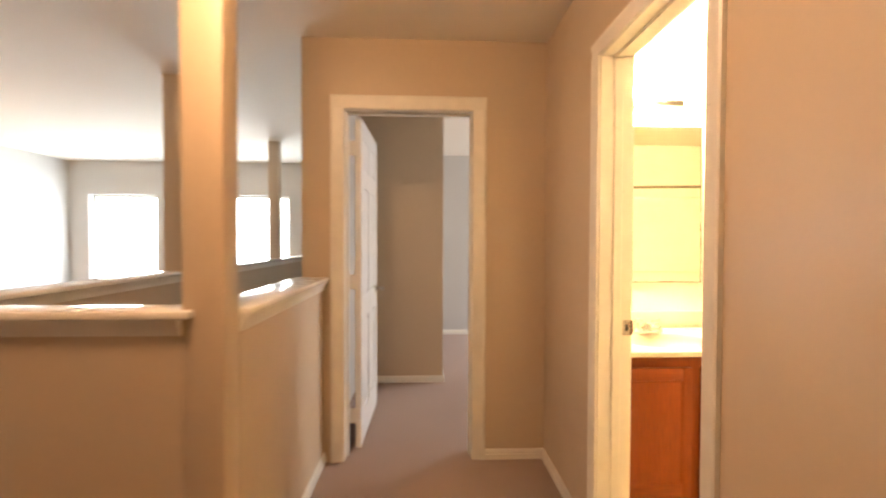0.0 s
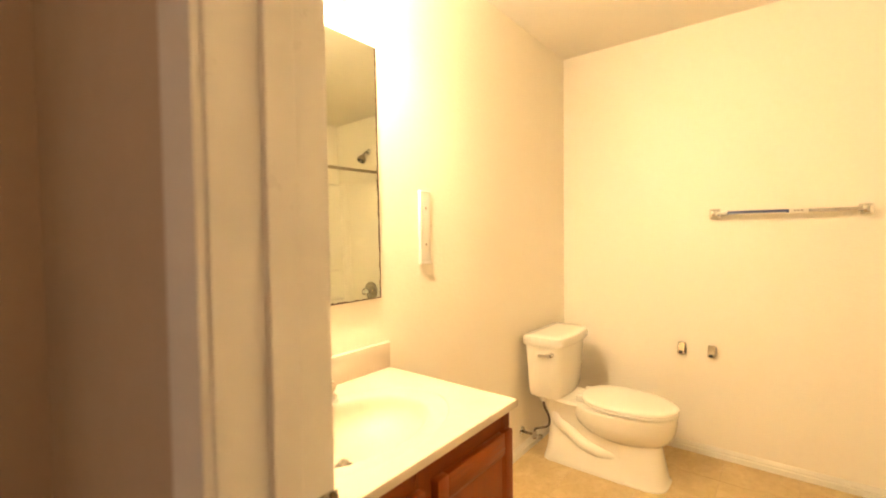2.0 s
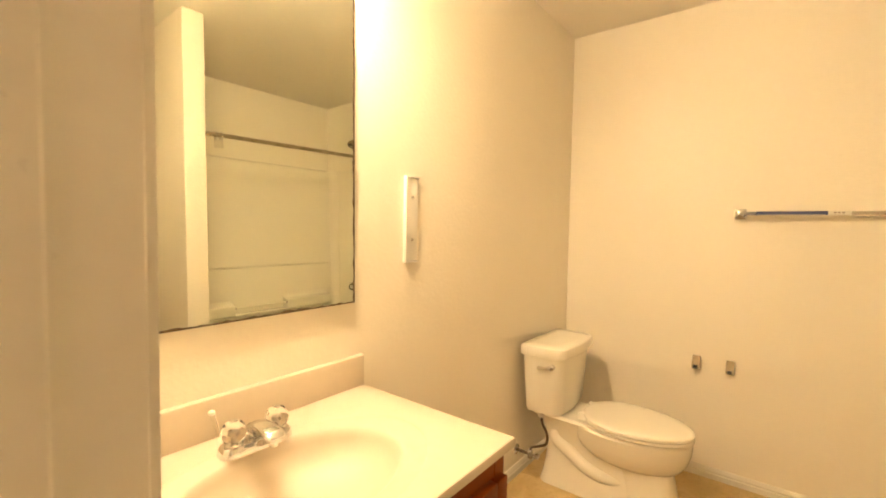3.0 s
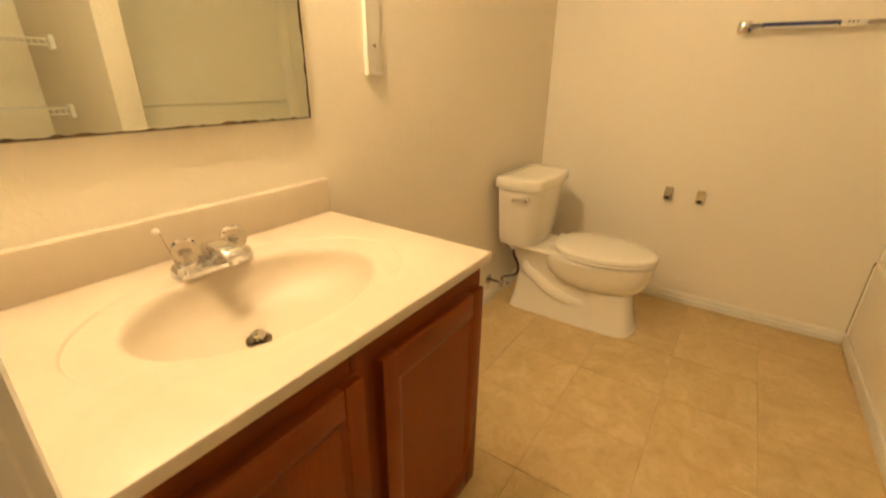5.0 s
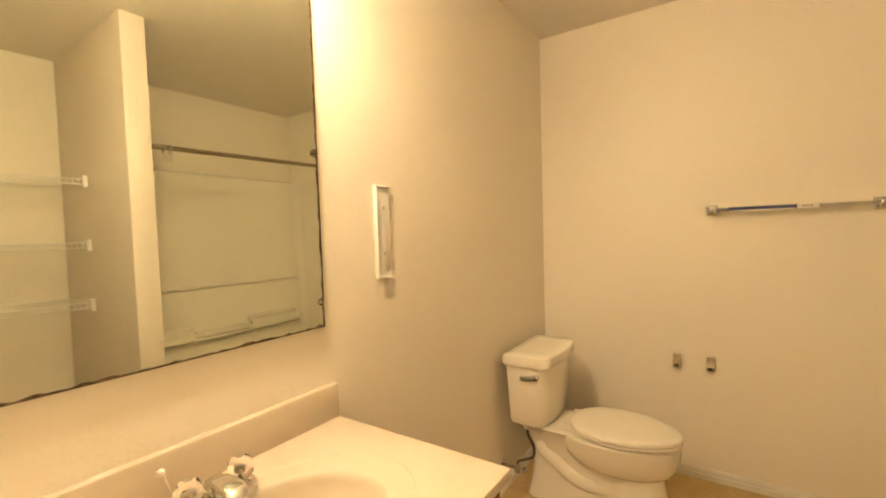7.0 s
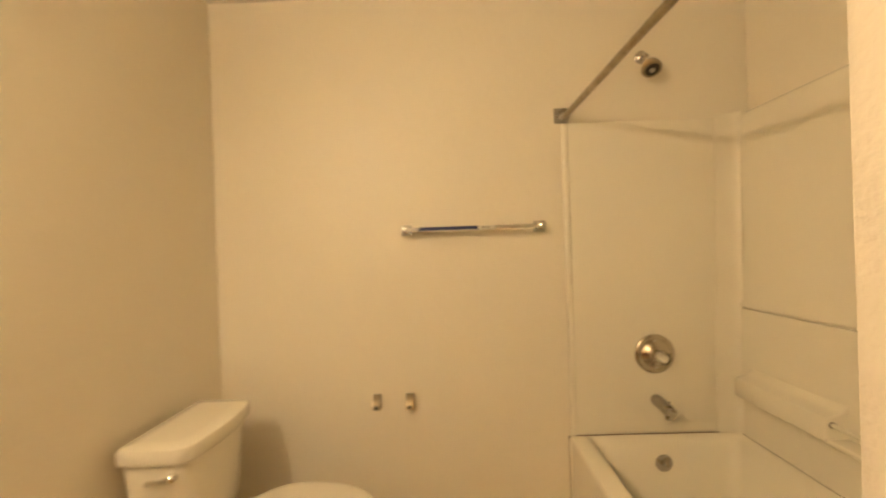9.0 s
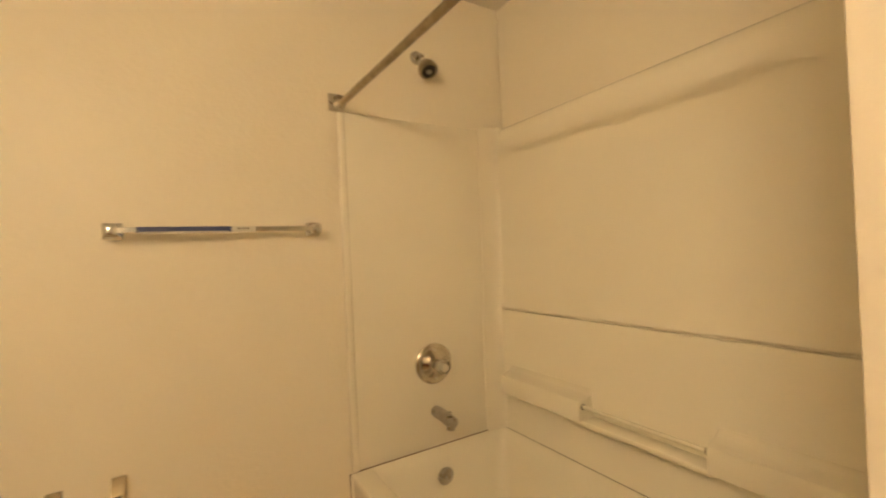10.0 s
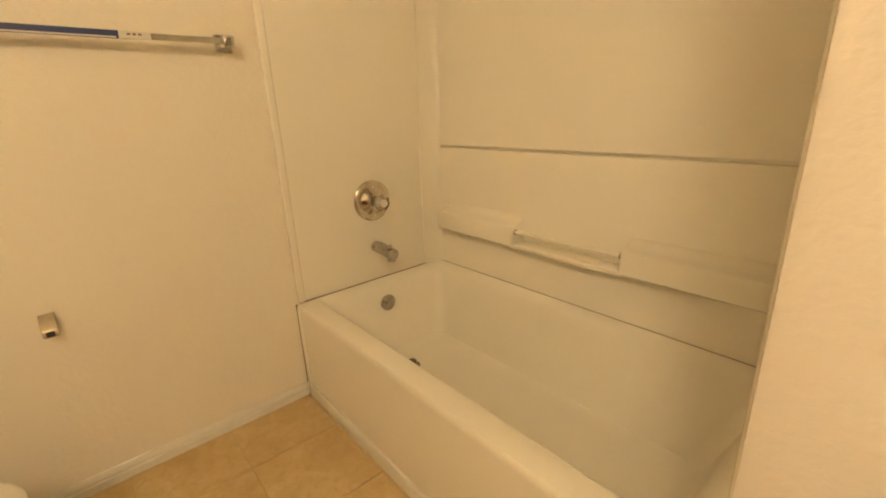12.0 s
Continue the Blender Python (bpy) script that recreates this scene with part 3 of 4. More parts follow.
def countertop():
    """One-piece cultured marble top: rectangle, raised rim ring, oval bowl."""
    o = thing("countertop", "cream cultured marble vanity top with oval basin", "countertop")
    x0, x1, y0, y1, zt = BX + 0.005, 1.629, 1.984, NY - 0.001, 0.780
    cx, cy = SINK
    n = 96

    def rect(inset, z, r):
        out = []
        for i in range(n):
            a = 2 * math.pi * i / n
            c, s = math.cos(a), math.sin(a)
            k = min(((x1 - inset - cx) / c if c > 1e-9 else (x0 + inset - cx) / c if c < -1e-9 else 1e9),
                    ((y1 - inset - cy) / s if s > 1e-9 else (y0 + inset - cy) / s if s < -1e-9 else 1e9))
            out.append(Vector((cx + k * c, cy + k * s, z)))
        # pull the nearest points on to the corners
        for X in (x0 + inset, x1 - inset):
            for Y in (y0 + inset, y1 - inset):
                q = min(out, key=lambda p: (p.x - X) ** 2 + (p.y - Y) ** 2)
                q.x, q.y = X, Y
        return out

    def oval(a, b, z, dy=0.0):
        return [Vector((cx + a * math.cos(2 * math.pi * i / n), cy + dy + b * math.sin(2 * math.pi * i / n), z)) for i in range(n)]
    loops = [rect(0.006, zt - 0.026, 0), rect(0.0, zt - 0.022, 0), rect(0.0, zt - 0.005, 0), rect(0.0018, zt - 0.0014, 0), rect(0.006, zt, 0),
             oval(0.312, 0.212, zt), oval(0.3105, 0.2105, zt - 0.0008), oval(0.3075, 0.2075, zt - 0.0040), oval(0.304, 0.205, zt - 0.0046), oval(0.2475, 0.1715, zt - 0.0052), oval(0.2415, 0.1670, zt - 0.0064), oval(0.2365, 0.1632, zt - 0.0098), oval(0.2320, 0.1595, zt - 0.018)]
    for k in range(1, 13):
        u = k / 12
        w = math.cos(u * math.pi / 2) ** 0.8
        loops.append(oval(0.022 + 0.208 * w, 0.022 + 0.136 * w, zt - 0.018 - 0.090 * math.sin(u * math.pi / 2) ** 1.15, 0.008 * u))
    part("top", rings(loops, True, False, True), M_MARBLE, o)
    part("backsplash", box(x0, x1 - 0.003, y1 - 0.019, y1, zt - 0.001, 0.877, 0.004, 3), M_MARBLE, o)
    d = part("drain", lathe([(0.024, -0.004), (0.024, 0.0016), (0.018, 0.0020), (0.016, 0.0006)], "z", (cx - 0.028, cy + 0.006, zt - 0.1030), 24), M_DARKMETAL, o, "tarnished metal drain ring")
    part("stopper", lathe([(0.009, 0.0), (0.009, 0.007), (0.0140, 0.009), (0.0145, 0.016), (0.0120, 0.0185), (0.004, 0.0188)], "z", (cx - 0.028, cy + 0.006, zt - 0.1062), 20), M_BRUSHED, d)


countertop()


def faucet():
    o = thing("faucet", "chrome centerset faucet with clear acrylic knobs", "faucet")
    cx, y, z = 1.217, 2.425, 0.778
    loops = []
    for s, t, h in ((1.0, 1.0, 0.0), (1.0, 1.0, 0.006), (0.97, 0.93, 0.018), (0.93, 0.80, 0.022)):
        loops.append([Vector((cx + (0.083 * s) * math.copysign(abs(math.cos(a)) ** 0.4, math.cos(a)), y + 0.029 * t * math.copysign(abs(math.sin(a)) ** 0.6, math.sin(a)), z + h)) for a in (2 * math.pi * i / 40 for i in range(40))])
    part("base", rings(loops), M_CHROME, o)
    # arched spout: (forward, half width, underside, top)
    prof = [(-0.026, 0.012, 0.010, 0.026), (-0.022, 0.019, 0.008, 0.040), (-0.010, 0.023, 0.008, 0.052), (0.010, 0.024, 0.008, 0.059), (0.030, 0.024, 0.010, 0.062), (0.046, 0.024, 0.016, 0.062), (0.056, 0.023, 0.030, 0.061), (0.070, 0.022, 0.036, 0.058), (0.082, 0.021, 0.033, 0.053), (0.089, 0.018, 0.032, 0.048), (0.092, 0.012, 0.034, 0.044)]
    loops = []
    for dy, w, lo, hi in prof:
        m, hh = (lo + hi) / 2, (hi - lo) / 2
        loops.append([Vector((cx + w * math.copysign(abs(math.cos(a)) ** 0.6, math.cos(a)), y - dy, z + m + hh * math.copysign(abs(math.sin(a)) ** 0.7, math.sin(a)))) for a in (2 * math.pi * i / 24 for i in range(24))])
    part("spout", rings(loops), M_CHROME, o)
    part("aerator", lathe([(0.009, 0.022), (0.0105, 0.024), (0.0105, 0.040)], "z", (cx, y - 0.076, z), 16), M_CHROME, o)
    for sx in (-0.051, 0.051):
        part("escutcheon", lathe([(0.021, 0.018), (0.020, 0.024), (0.012, 0.027), (0.008, 0.030)], "z", (cx + sx, y, z), 20), M_CHROME, o)
        k = lathe([(0.012, 0.025), (0.019, 0.029), (0.025, 0.038), (0.027, 0.049), (0.0245, 0.060), (0.018, 0.069), (0.009, 0.073)], "z", (cx + sx, y, z), 16)
        for i, v in enumerate(k.verts):
            if i % 2:
                v.co.x, v.co.y = cx + sx + (v.co.x - cx - sx) * 0.92, y + (v.co.y - y) * 0.92
        part("knob", k, M_CLEAR, o, "clear fluted acrylic knob")
        part("knob_core", lathe([(0.006, 0.026), (0.006, 0.040), (0.010, 0.042), (0.010, 0.050), (0.005, 0.052)], "z", (cx + sx, y, z), 12), M_BRUSHED, o)
        part("knob_button", lathe([(0.008, 0.0725), (0.008, 0.075), (0.005, 0.076)], "z", (cx + sx, y, z), 14), M_CHROME, o)


faucet()


def cup_holder():
    """Clear upright piece of acrylic behind the tap."""
    o = thing("acrylic_rod", "small clear acrylic lever standing behind the faucet", "faucet part")
    part("stem", tube([(1.158, 2.470, 0.779), (1.150, 2.468, 0.82), (1.139, 2.466, 0.862)], [0.007, 0.005, 0.005], 8), M_CLEAR, o)
    part("tip", lathe([(0.003, 0), (0.007, 0.003), (0.007, 0.009), (0.003, 0.012)], "z", (1.138, 2.466, 0.860), 12), M_PLASTIC, o)


cup_holder()


def wall_bracket():
    o = thing("wall_bracket", "white plastic wall mounting strip with two screws", "bracket")
    x0, x1, z0, z1 = 1.814, 1.882, 1.155, 1.458
    part("strip", box(x0, x1, NY - 0.010, NY, z0, z1, 0.004), M_PLASTIC, o)
    part("side_flange", box(x0, x0 + 0.008, NY - 0.016, NY - 0.006, z0, z1, 0.002), M_PLASTIC, o)
    part("end_flange", box(x0 + 0.004, x1, NY - 0.016, NY - 0.006, z0, z0 + 0.006, 0.002), M_PLASTIC, o)
    part("end_flange", box(x0 + 0.004, x1, NY - 0.016, NY - 0.006, z1 - 0.006, z1, 0.002), M_PLASTIC, o)
    for z in (1.235, 1.385):
        part("screw", lathe([(0.0055, -0.0135), (0.005, -0.009)], "y", ((x0 + x1) / 2 + 0.002, NY, z), 12), M_BRUSHED, o)


wall_bracket()


def toilet():
    o = thing("toilet", "white two-piece toilet with closed elongated lid", "toilet")
    cx = 2.838
    # tank: square back corners, wide rounded front corners and a bowed front, narrower at the bottom
    def tank_ring(dx, yf, yb, z, rf, bow):
        x0, x1, rb = 2.640 + dx, 3.048 - dx, 0.014
        pts = [(x1 - rb + rb * math.cos(a), yb - rb + rb * math.sin(a)) for a in (radians(90 * k / 3) for k in range(4))]
        pts += [(x0 + rb - rb * math.sin(a), yb - rb + rb * math.cos(a)) for a in (radians(90 * k / 3) for k in range(4))]
        pts += [(x0 + rf - rf * math.cos(a), yf + rf - rf * math.sin(a)) for a in (radians(90 * k / 5) for k in range(6))]
        pts += [(x0 + rf + (x1 - x0 - 2 * rf) * k / 6, yf - bow * math.sin(math.pi * k / 6)) for k in range(1, 6)]
        pts += [(x1 - rf + rf * math.sin(a), yf + rf - rf * math.cos(a)) for a in (radians(90 * k / 5) for k in range(6))]
        return [Vector((px, py, z)) for px, py in pts]
    loops = [tank_ring(*q) for q in ((0.060, 2.335, 2.465, 0.360, 0.05, 0.006), (0.036, 2.312, 2.480, 0.368, 0.06, 0.010), (0.028, 2.304, 2.484, 0.390, 0.06, 0.012), (0.002, 2.292, 2.490, 0.655, 0.055, 0.014), (0.002, 2.292, 2.490, 0.662, 0.055, 0.014))]
    part("tank", rings(loops), M_PORCELAIN, o)
    loops = [tank_ring(*q) for q in ((0.001, 2.291, 2.492, 0.658, 0.055, 0.014), (-0.013, 2.277, 2.497, 0.661, 0.055, 0.016), (-0.016, 2.273, 2.500, 0.668, 0.055, 0.016), (-0.016, 2.273, 2.500, 0.700, 0.055, 0.016), (-0.013, 2.276, 2.497, 0.709, 0.055, 0.016), (-0.006, 2.284, 2.490, 0.7135, 0.055, 0.016), (0.04, 2.33, 2.45, 0.716, 0.04, 0.012))]
    part("tank_lid", rings(loops), M_PORCELAIN, o)
    wx = 2.640
    h = part("flush_lever", lathe([(0.014, 0.004), (0.013, -0.012), (0.007, -0.017)], "x", (wx + 0.002, 2.335, 0.620), 16), M_CHROME, o, "chrome side lever")
    part("lever_arm", tube([(wx - 0.014, 2.334, 0.620), (wx - 0.017, 2.365, 0.617), (wx - 0.014, 2.402, 0.611)], [0.008, 0.0065, 0.0085], 10), M_CHROME, h)

    def egg(yf, yb, w, z, n=48, sq=1.0):
        """An egg-shaped ring: pointed end to the front (small y)."""
        ym = yb - (yb - yf) * 0.40
        out = []
        for i in range(n):
            a = 2 * math.pi * i / n
            c, s = math.cos(a), math.sin(a)
            b = (yb - ym) if s > 0 else (ym - yf)
            out.append(Vector((cx + w * math.copysign(abs(c) ** sq, c), ym + b * math.copysign(abs(s) ** sq, s), z)))
        return out
    bowl = [egg(1.85, 2.10, 0.080, 0.190), egg(1.826, 2.16, 0.110, 0.200), egg(1.800, 2.22, 0.138, 0.222), egg(1.780, 2.26, 0.158, 0.252), egg(1.768, 2.28, 0.170, 0.29), egg(1.763, 2.285, 0.175, 0.33), egg(1.762, 2.285, 0.177, 0.348), egg(1.768, 2.28, 0.172, 0.3565), egg(1.80, 2.25, 0.140, 0.358)]
    part("bowl", rings(bowl), M_PORCELAIN, o)
    part("pedestal", rings([egg(yf, yb, w, z, 40, q) for yf, yb, w, z, q in ((1.796, 2.06, 0.122, 0.0, 0.62), (1.793, 2.06, 0.123, 0.010, 0.62), (1.803, 2.05, 0.114, 0.022, 0.64), (1.812, 2.045, 0.108, 0.08, 0.68), (1.824, 2.05, 0.103, 0.14, 0.74), (1.832, 2.07, 0.101, 0.19, 0.8), (1.836, 2.12, 0.102, 0.235, 0.9))]), M_PORCELAIN, o)
    part("foot", rings([rrect(cx - w, cx + w, 1.95, y1, z, 0.05) for w, y1, z in ((0.124, 2.43, 0.0), (0.125, 2.43, 0.010), (0.119, 2.425, 0.026), (0.110, 2.42, 0.055), (0.101, 2.415, 0.10), (0.094, 2.412, 0.145), (0.089, 2.412, 0.20), (0.094, 2.425, 0.27), (0.114, 2.45, 0.325), (0.132, 2.485, 0.350), (0.124, 2.475, 0.3625))]), M_PORCELAIN, o)
    for sx in (-1, 1):
        x = cx + sx * 0.055
        part("trapway", tube(smooth_path([(x - sx * 0.02, 2.31, 0.29), (x + sx * 0.012, 2.355, 0.262), (x + sx * 0.026, 2.345, 0.225), (x + sx * 0.033, 2.28, 0.190), (x + sx * 0.036, 2.21, 0.145), (x + sx * 0.030, 2.12, 0.118), (x + sx * 0.005, 1.99, 0.115)]), [0.026] * 6 + [0.032] * 25 + [0.030] * 6, 16), M_PORCELAIN, o)
        part("bolt_cap", lathe([(0.016, 0.0), (0.016, 0.008), (0.010, 0.018), (0.003, 0.021)], "z", (cx + sx * 0.098, 2.24, 0.036), 14), M_PLASTIC, o)
    seat = part("seat", rings([egg(1.757, 2.225, w, z) for w, z in ((0.170, 0.3640), (0.179, 0.3665), (0.180, 0.374), (0.175, 0.3785))]), M_SEAT, o)
    lid = [egg(1.757 + d, 2.235 - d, 0.181 - d, z) for d, z in ((0.007, 0.3810), (0.0, 0.3835), (0.0, 0.393), (0.004, 0.3985), (0.012, 0.4020), (0.03, 0.4050), (0.06, 0.4068), (0.10, 0.4078), (0.14, 0.4084), (0.17, 0.4086))]
    part("lid", rings(lid), M_SEAT, o)
    for sx in (-0.07, 0.07):
        part("hinge", box(cx + sx - 0.02, cx + sx + 0.02, 2.205, 2.245, 0.356, 0.396, 0.008), M_SEAT, o)


toilet()


def supply_line():
    o = thing("water_supply_line", "braided toilet supply hose with tarnished shutoff valve", "plumbing")
    x, z = 2.690, 0.135
    part("wall_flange", lathe([(0.028, -0.001), (0.026, -0.006), (0.012, -0.010)], "y", (x, NY, z), 20), M_CHROME, o)
    part("stub_pipe", tube([(x, NY, z), (x, NY - 0.075, z)], 0.008), M_DARKMETAL, o)
    part("valve_body", lathe([(0.010, -0.022), (0.014, -0.018), (0.014, 0.016), (0.009, 0.022)], "z", (x, NY - 0.080, z), 14), M_BRUSHED, o)
    part("valve_handle", rings([[Vector((x + 0.020 * math.cos(a), NY - 0.125 + dy, z + 0.012 * math.sin(a))) for a in (2 * math.pi * i / 20 for i in range(20))] for dy in (0, 0.014)]), M_BRUSHED, o)
    part("valve_stem", tube([(x, NY - 0.085, z), (x, NY - 0.118, z)], 0.005), M_BRUSHED, o)
    part("hose", tube(smooth_path([(x, NY - 0.080, z + 0.015), (x + 0.006, NY - 0.085, z + 0.034), (x + 0.030, NY - 0.115, z + 0.040), (x + 0.045, NY - 0.145, z + 0.056), (x + 0.040, NY - 0.150, z + 0.11), (x + 0.022, NY - 0.130, z + 0.17), (x + 0.02, NY - 0.125, 0.372)]), 0.0065, 10), M_BRAID, o)
    part("coupling_nut", lathe([(0.013, 0.335), (0.016, 0.338), (0.016, 0.362), (0.012, 0.366)], "z", (x + 0.02, NY - 0.125, 0), 12), M_PLASTIC, o)


supply_line()


def tub():
    o = thing("bathtub", "cream alcove bathtub with a plain apron", "bathtub")
    x0, x1, y0, y1, z = PX1 + 0.002, EX - 0.002, SY + 0.002, 0.958, 0.425
    part("shell", rings([rrect(x0, x1, y0, y1 - 0.010, 0.0, 0.004, 8), rrect(x0, x1, y0, y1 - 0.004, 0.05, 0.004, 8), rrect(x0, x1, y0, y1 - 0.001, z - 0.03, 0.004, 8), rrect(x0, x1, y0, y1, z - 0.012, 0.004, 8), rrect(x0 + 0.004, x1 - 0.004, y0 + 0.004, y1 - 0.005, z - 0.002, 0.005, 8), rrect(x0 + 0.012, x1 - 0.012, y0 + 0.01, y1 - 0.014, z, 0.006, 8),
                         rrect(x0 + 0.018, x1 - 0.017, y0 + 0.095, y1 - 0.074, z, 0.02, 8), rrect(x0 + 0.024, x1 - 0.022, y0 + 0.100, y1 - 0.080, z - 0.003, 0.025, 8), rrect(x0 + 0.055, x1 - 0.040, y0 + 0.116, y1 - 0.086, z - 0.012, 0.030, 8), rrect(x0 + 0.085, x1 - 0.056, y0 + 0.130, y1 - 0.092, z - 0.034, 0.036, 8),
                         rrect(x0 + 0.15, x1 - 0.095, y0 + 0.168, y1 - 0.128, z - 0.20, 0.050, 8), rrect(x0 + 0.19, x1 - 0.105, y0 + 0.178, y1 - 0.14, 0.13, 0.055, 8), rrect(x0 + 0.22, x1 - 0.120, y0 + 0.190, y1 - 0.152, 0.095, 0.055, 8), rrect(x0 + 0.26, x1 - 0.15, y0 + 0.218, y1 - 0.180, 0.080, 0.05, 8)]), M_ACRYLIC, o)
    part("apron_border", box(x1 - 0.030, x1 - 0.001, y1 - 0.012, y1 + 0.003, 0.060, z - 0.020, 0.003), M_ACRYLIC, o)
    part("apron_caulk", box(x1 - 0.0018, x1 + 0.0005, y1 - 0.004, y1 + 0.0042, 0.060, z - 0.006), M_DARKGAP, o, "dirty caulk line down the wall joint")
    part("apron_trim", box(x0, x1 - 0.016, y1 - 0.004, y1 + 0.006, 0.0, 0.062, 0.003), M_TRIM, o, "white painted trim strip along the floor")
    q = part("overflow_plate", lathe([(0.036, 0.0), (0.036, -0.006), (0.030, -0.010), (0.006, -0.011)], "x", (x1 - 0.084, 0.580, 0.330), 28), M_BRUSHED, o, "round tarnished overflow plate")
    part("screw", lathe([(0.005, -0.010), (0.004, -0.0135)], "x", (x1 - 0.084, 0.580, 0.330), 10), M_CHROME, q)
    part("tub_drain", lathe([(0.034, 0.0), (0.033, 0.005), (0.024, 0.006), (0.022, 0.003)], "z", (x1 - 0.25, 0.585, 0.080), 24), M_DARKMETAL, o)
    part("drain_stopper", lathe([(0.012, 0.0), (0.020, 0.018), (0.019, 0.024), (0.004, 0.026)], "z", (x1 - 0.25, 0.585, 0.082), 20), M_DARKMETAL, o)


tub()
PY = SY + 0.090   # face of the long surround panel


def surround():
    o = thing("tub_surround", "cream moulded plastic tub surround with soap ledges", "tub surround")
    x0, x1, z0, z1 = PX1 + 0.002, EX - 0.001, 0.4256, 1.828
    # long panel: upper field set back, lower field proud, top edge rounded
    prof = [(0.0, z0), (0.0, z1 + 0.02), (-0.020, z1 + 0.019), (-0.042, z1 + 0.012), (-0.058, z1 - 0.004), (-0.066, z1 - 0.035), (-0.069, z1 - 0.08), (-0.078, 1.02), (-0.090, 0.998), (-0.091, 0.993), (-0.071, 0.991), (-0.071, 0.982), (-0.086, 0.980), (-0.089, 0.972), (-0.089, z0 + 0.02), (-0.093, z0)]
    part("long_panel", rings([[Vector((x, SY + 0.001 - d, z)) for d, z in prof] for x in (x0 + 0.010, x1 - 0.040)]), M_ACRYLIC, o)
    # end panels
    for xa, xb, name in ((x1 - 0.014, x1, "end_panel"), (x0, x0 + 0.014, "end_panel")):
        part(name, box(xa, xb, SY + 0.002, 0.930, z0, z1, 0.004), M_ACRYLIC, o)
    for xa, xb in ((x1 - 0.022, x1), (x0, x0 + 0.022)):
        part("edge_bead", box(xa, xb, 0.925, 0.953, z0, z1, 0.007, 3), M_ACRYLIC, o)
    # coved inside corners
    for xc, s in ((x1 - 0.014, -1), (x0 + 0.014, 1)):
        arc = [Vector((xc + s * 0.004, SY + 0.172, 0))] + [Vector((xc + s * (0.004 + 0.034 * (1 - math.cos(a))), SY + 0.076 + 0.085 * (1 - math.sin(a)), 0)) for a in (radians(90 * k / 10) for k in range(11))]
        back = [Vector((xc + s * 0.040, SY + 0.04, 0)), Vector((xc - s * 0.003, SY + 0.04, 0)), Vector((xc - s * 0.003, SY + 0.172, 0))]
        part("corner_cove", rings([[p + Vector((0, k, z)) for p in arc + back] for z, k in ((z0, 0.014), (0.98, 0.012), (1.02, 0.002), (z1, -0.008), (z1 + 0.016, -0.014))]), M_ACRYLIC, o)
    # soap ledges with a bar between
    for xa, xb in ((2.760, 3.21), (x0 + 0.012, 2.322)):
        prof2 = [(0.085, 0.612), (0.150, 0.614), (0.164, 0.622), (0.167, 0.632), (0.166, 0.688), (0.161, 0.697), (0.142, 0.703), (0.118, 0.708), (0.106, 0.716), (0.096, 0.728), (0.085, 0.731)]
        part("soap_ledge", rings([[Vector((x, SY + max(d - k, 0.085), z)) for d, z in prof2] for x, k in ((xa, 0.012), (xa + 0.004, 0.004), (xa + 0.012, 0.0), (xb - 0.012, 0.0), (xb - 0.004, 0.004), (xb, 0.012))]), M_ACRYLIC, o)
    part("lower_ledge", box(2.31, 2.77, SY + 0.08, SY + 0.158, 0.610, 0.628, 0.006, 3), M_ACRYLIC, o)
    part("grab_bar", tube([(2.315, SY + 0.145, 0.676), (2.768, SY + 0.145, 0.676)], 0.007), M_ACRYLIC, o, "cream plastic bar between the ledges")
    for x in (2.3235, 2.7585):
        part("bar_socket", lathe([(0.011, -0.003), (0.011, 0.003)], "x", (x, SY + 0.145, 0.676), 14), M_BRUSHED, o)
    # dark caulk joint on the tub deck
    part("caulk_joint", box(x0 + 0.02, x1 - 0.02, SY + 0.0932, SY + 0.0946, 0.4248, 0.4272), M_DARKGAP, o, "darkened caulk line")
    part("caulk_joint", box(x1 - 0.0178, x1 - 0.0142, SY + 0.10, 0.95, 0.4248, 0.4285), M_DARKGAP, o)


surround()


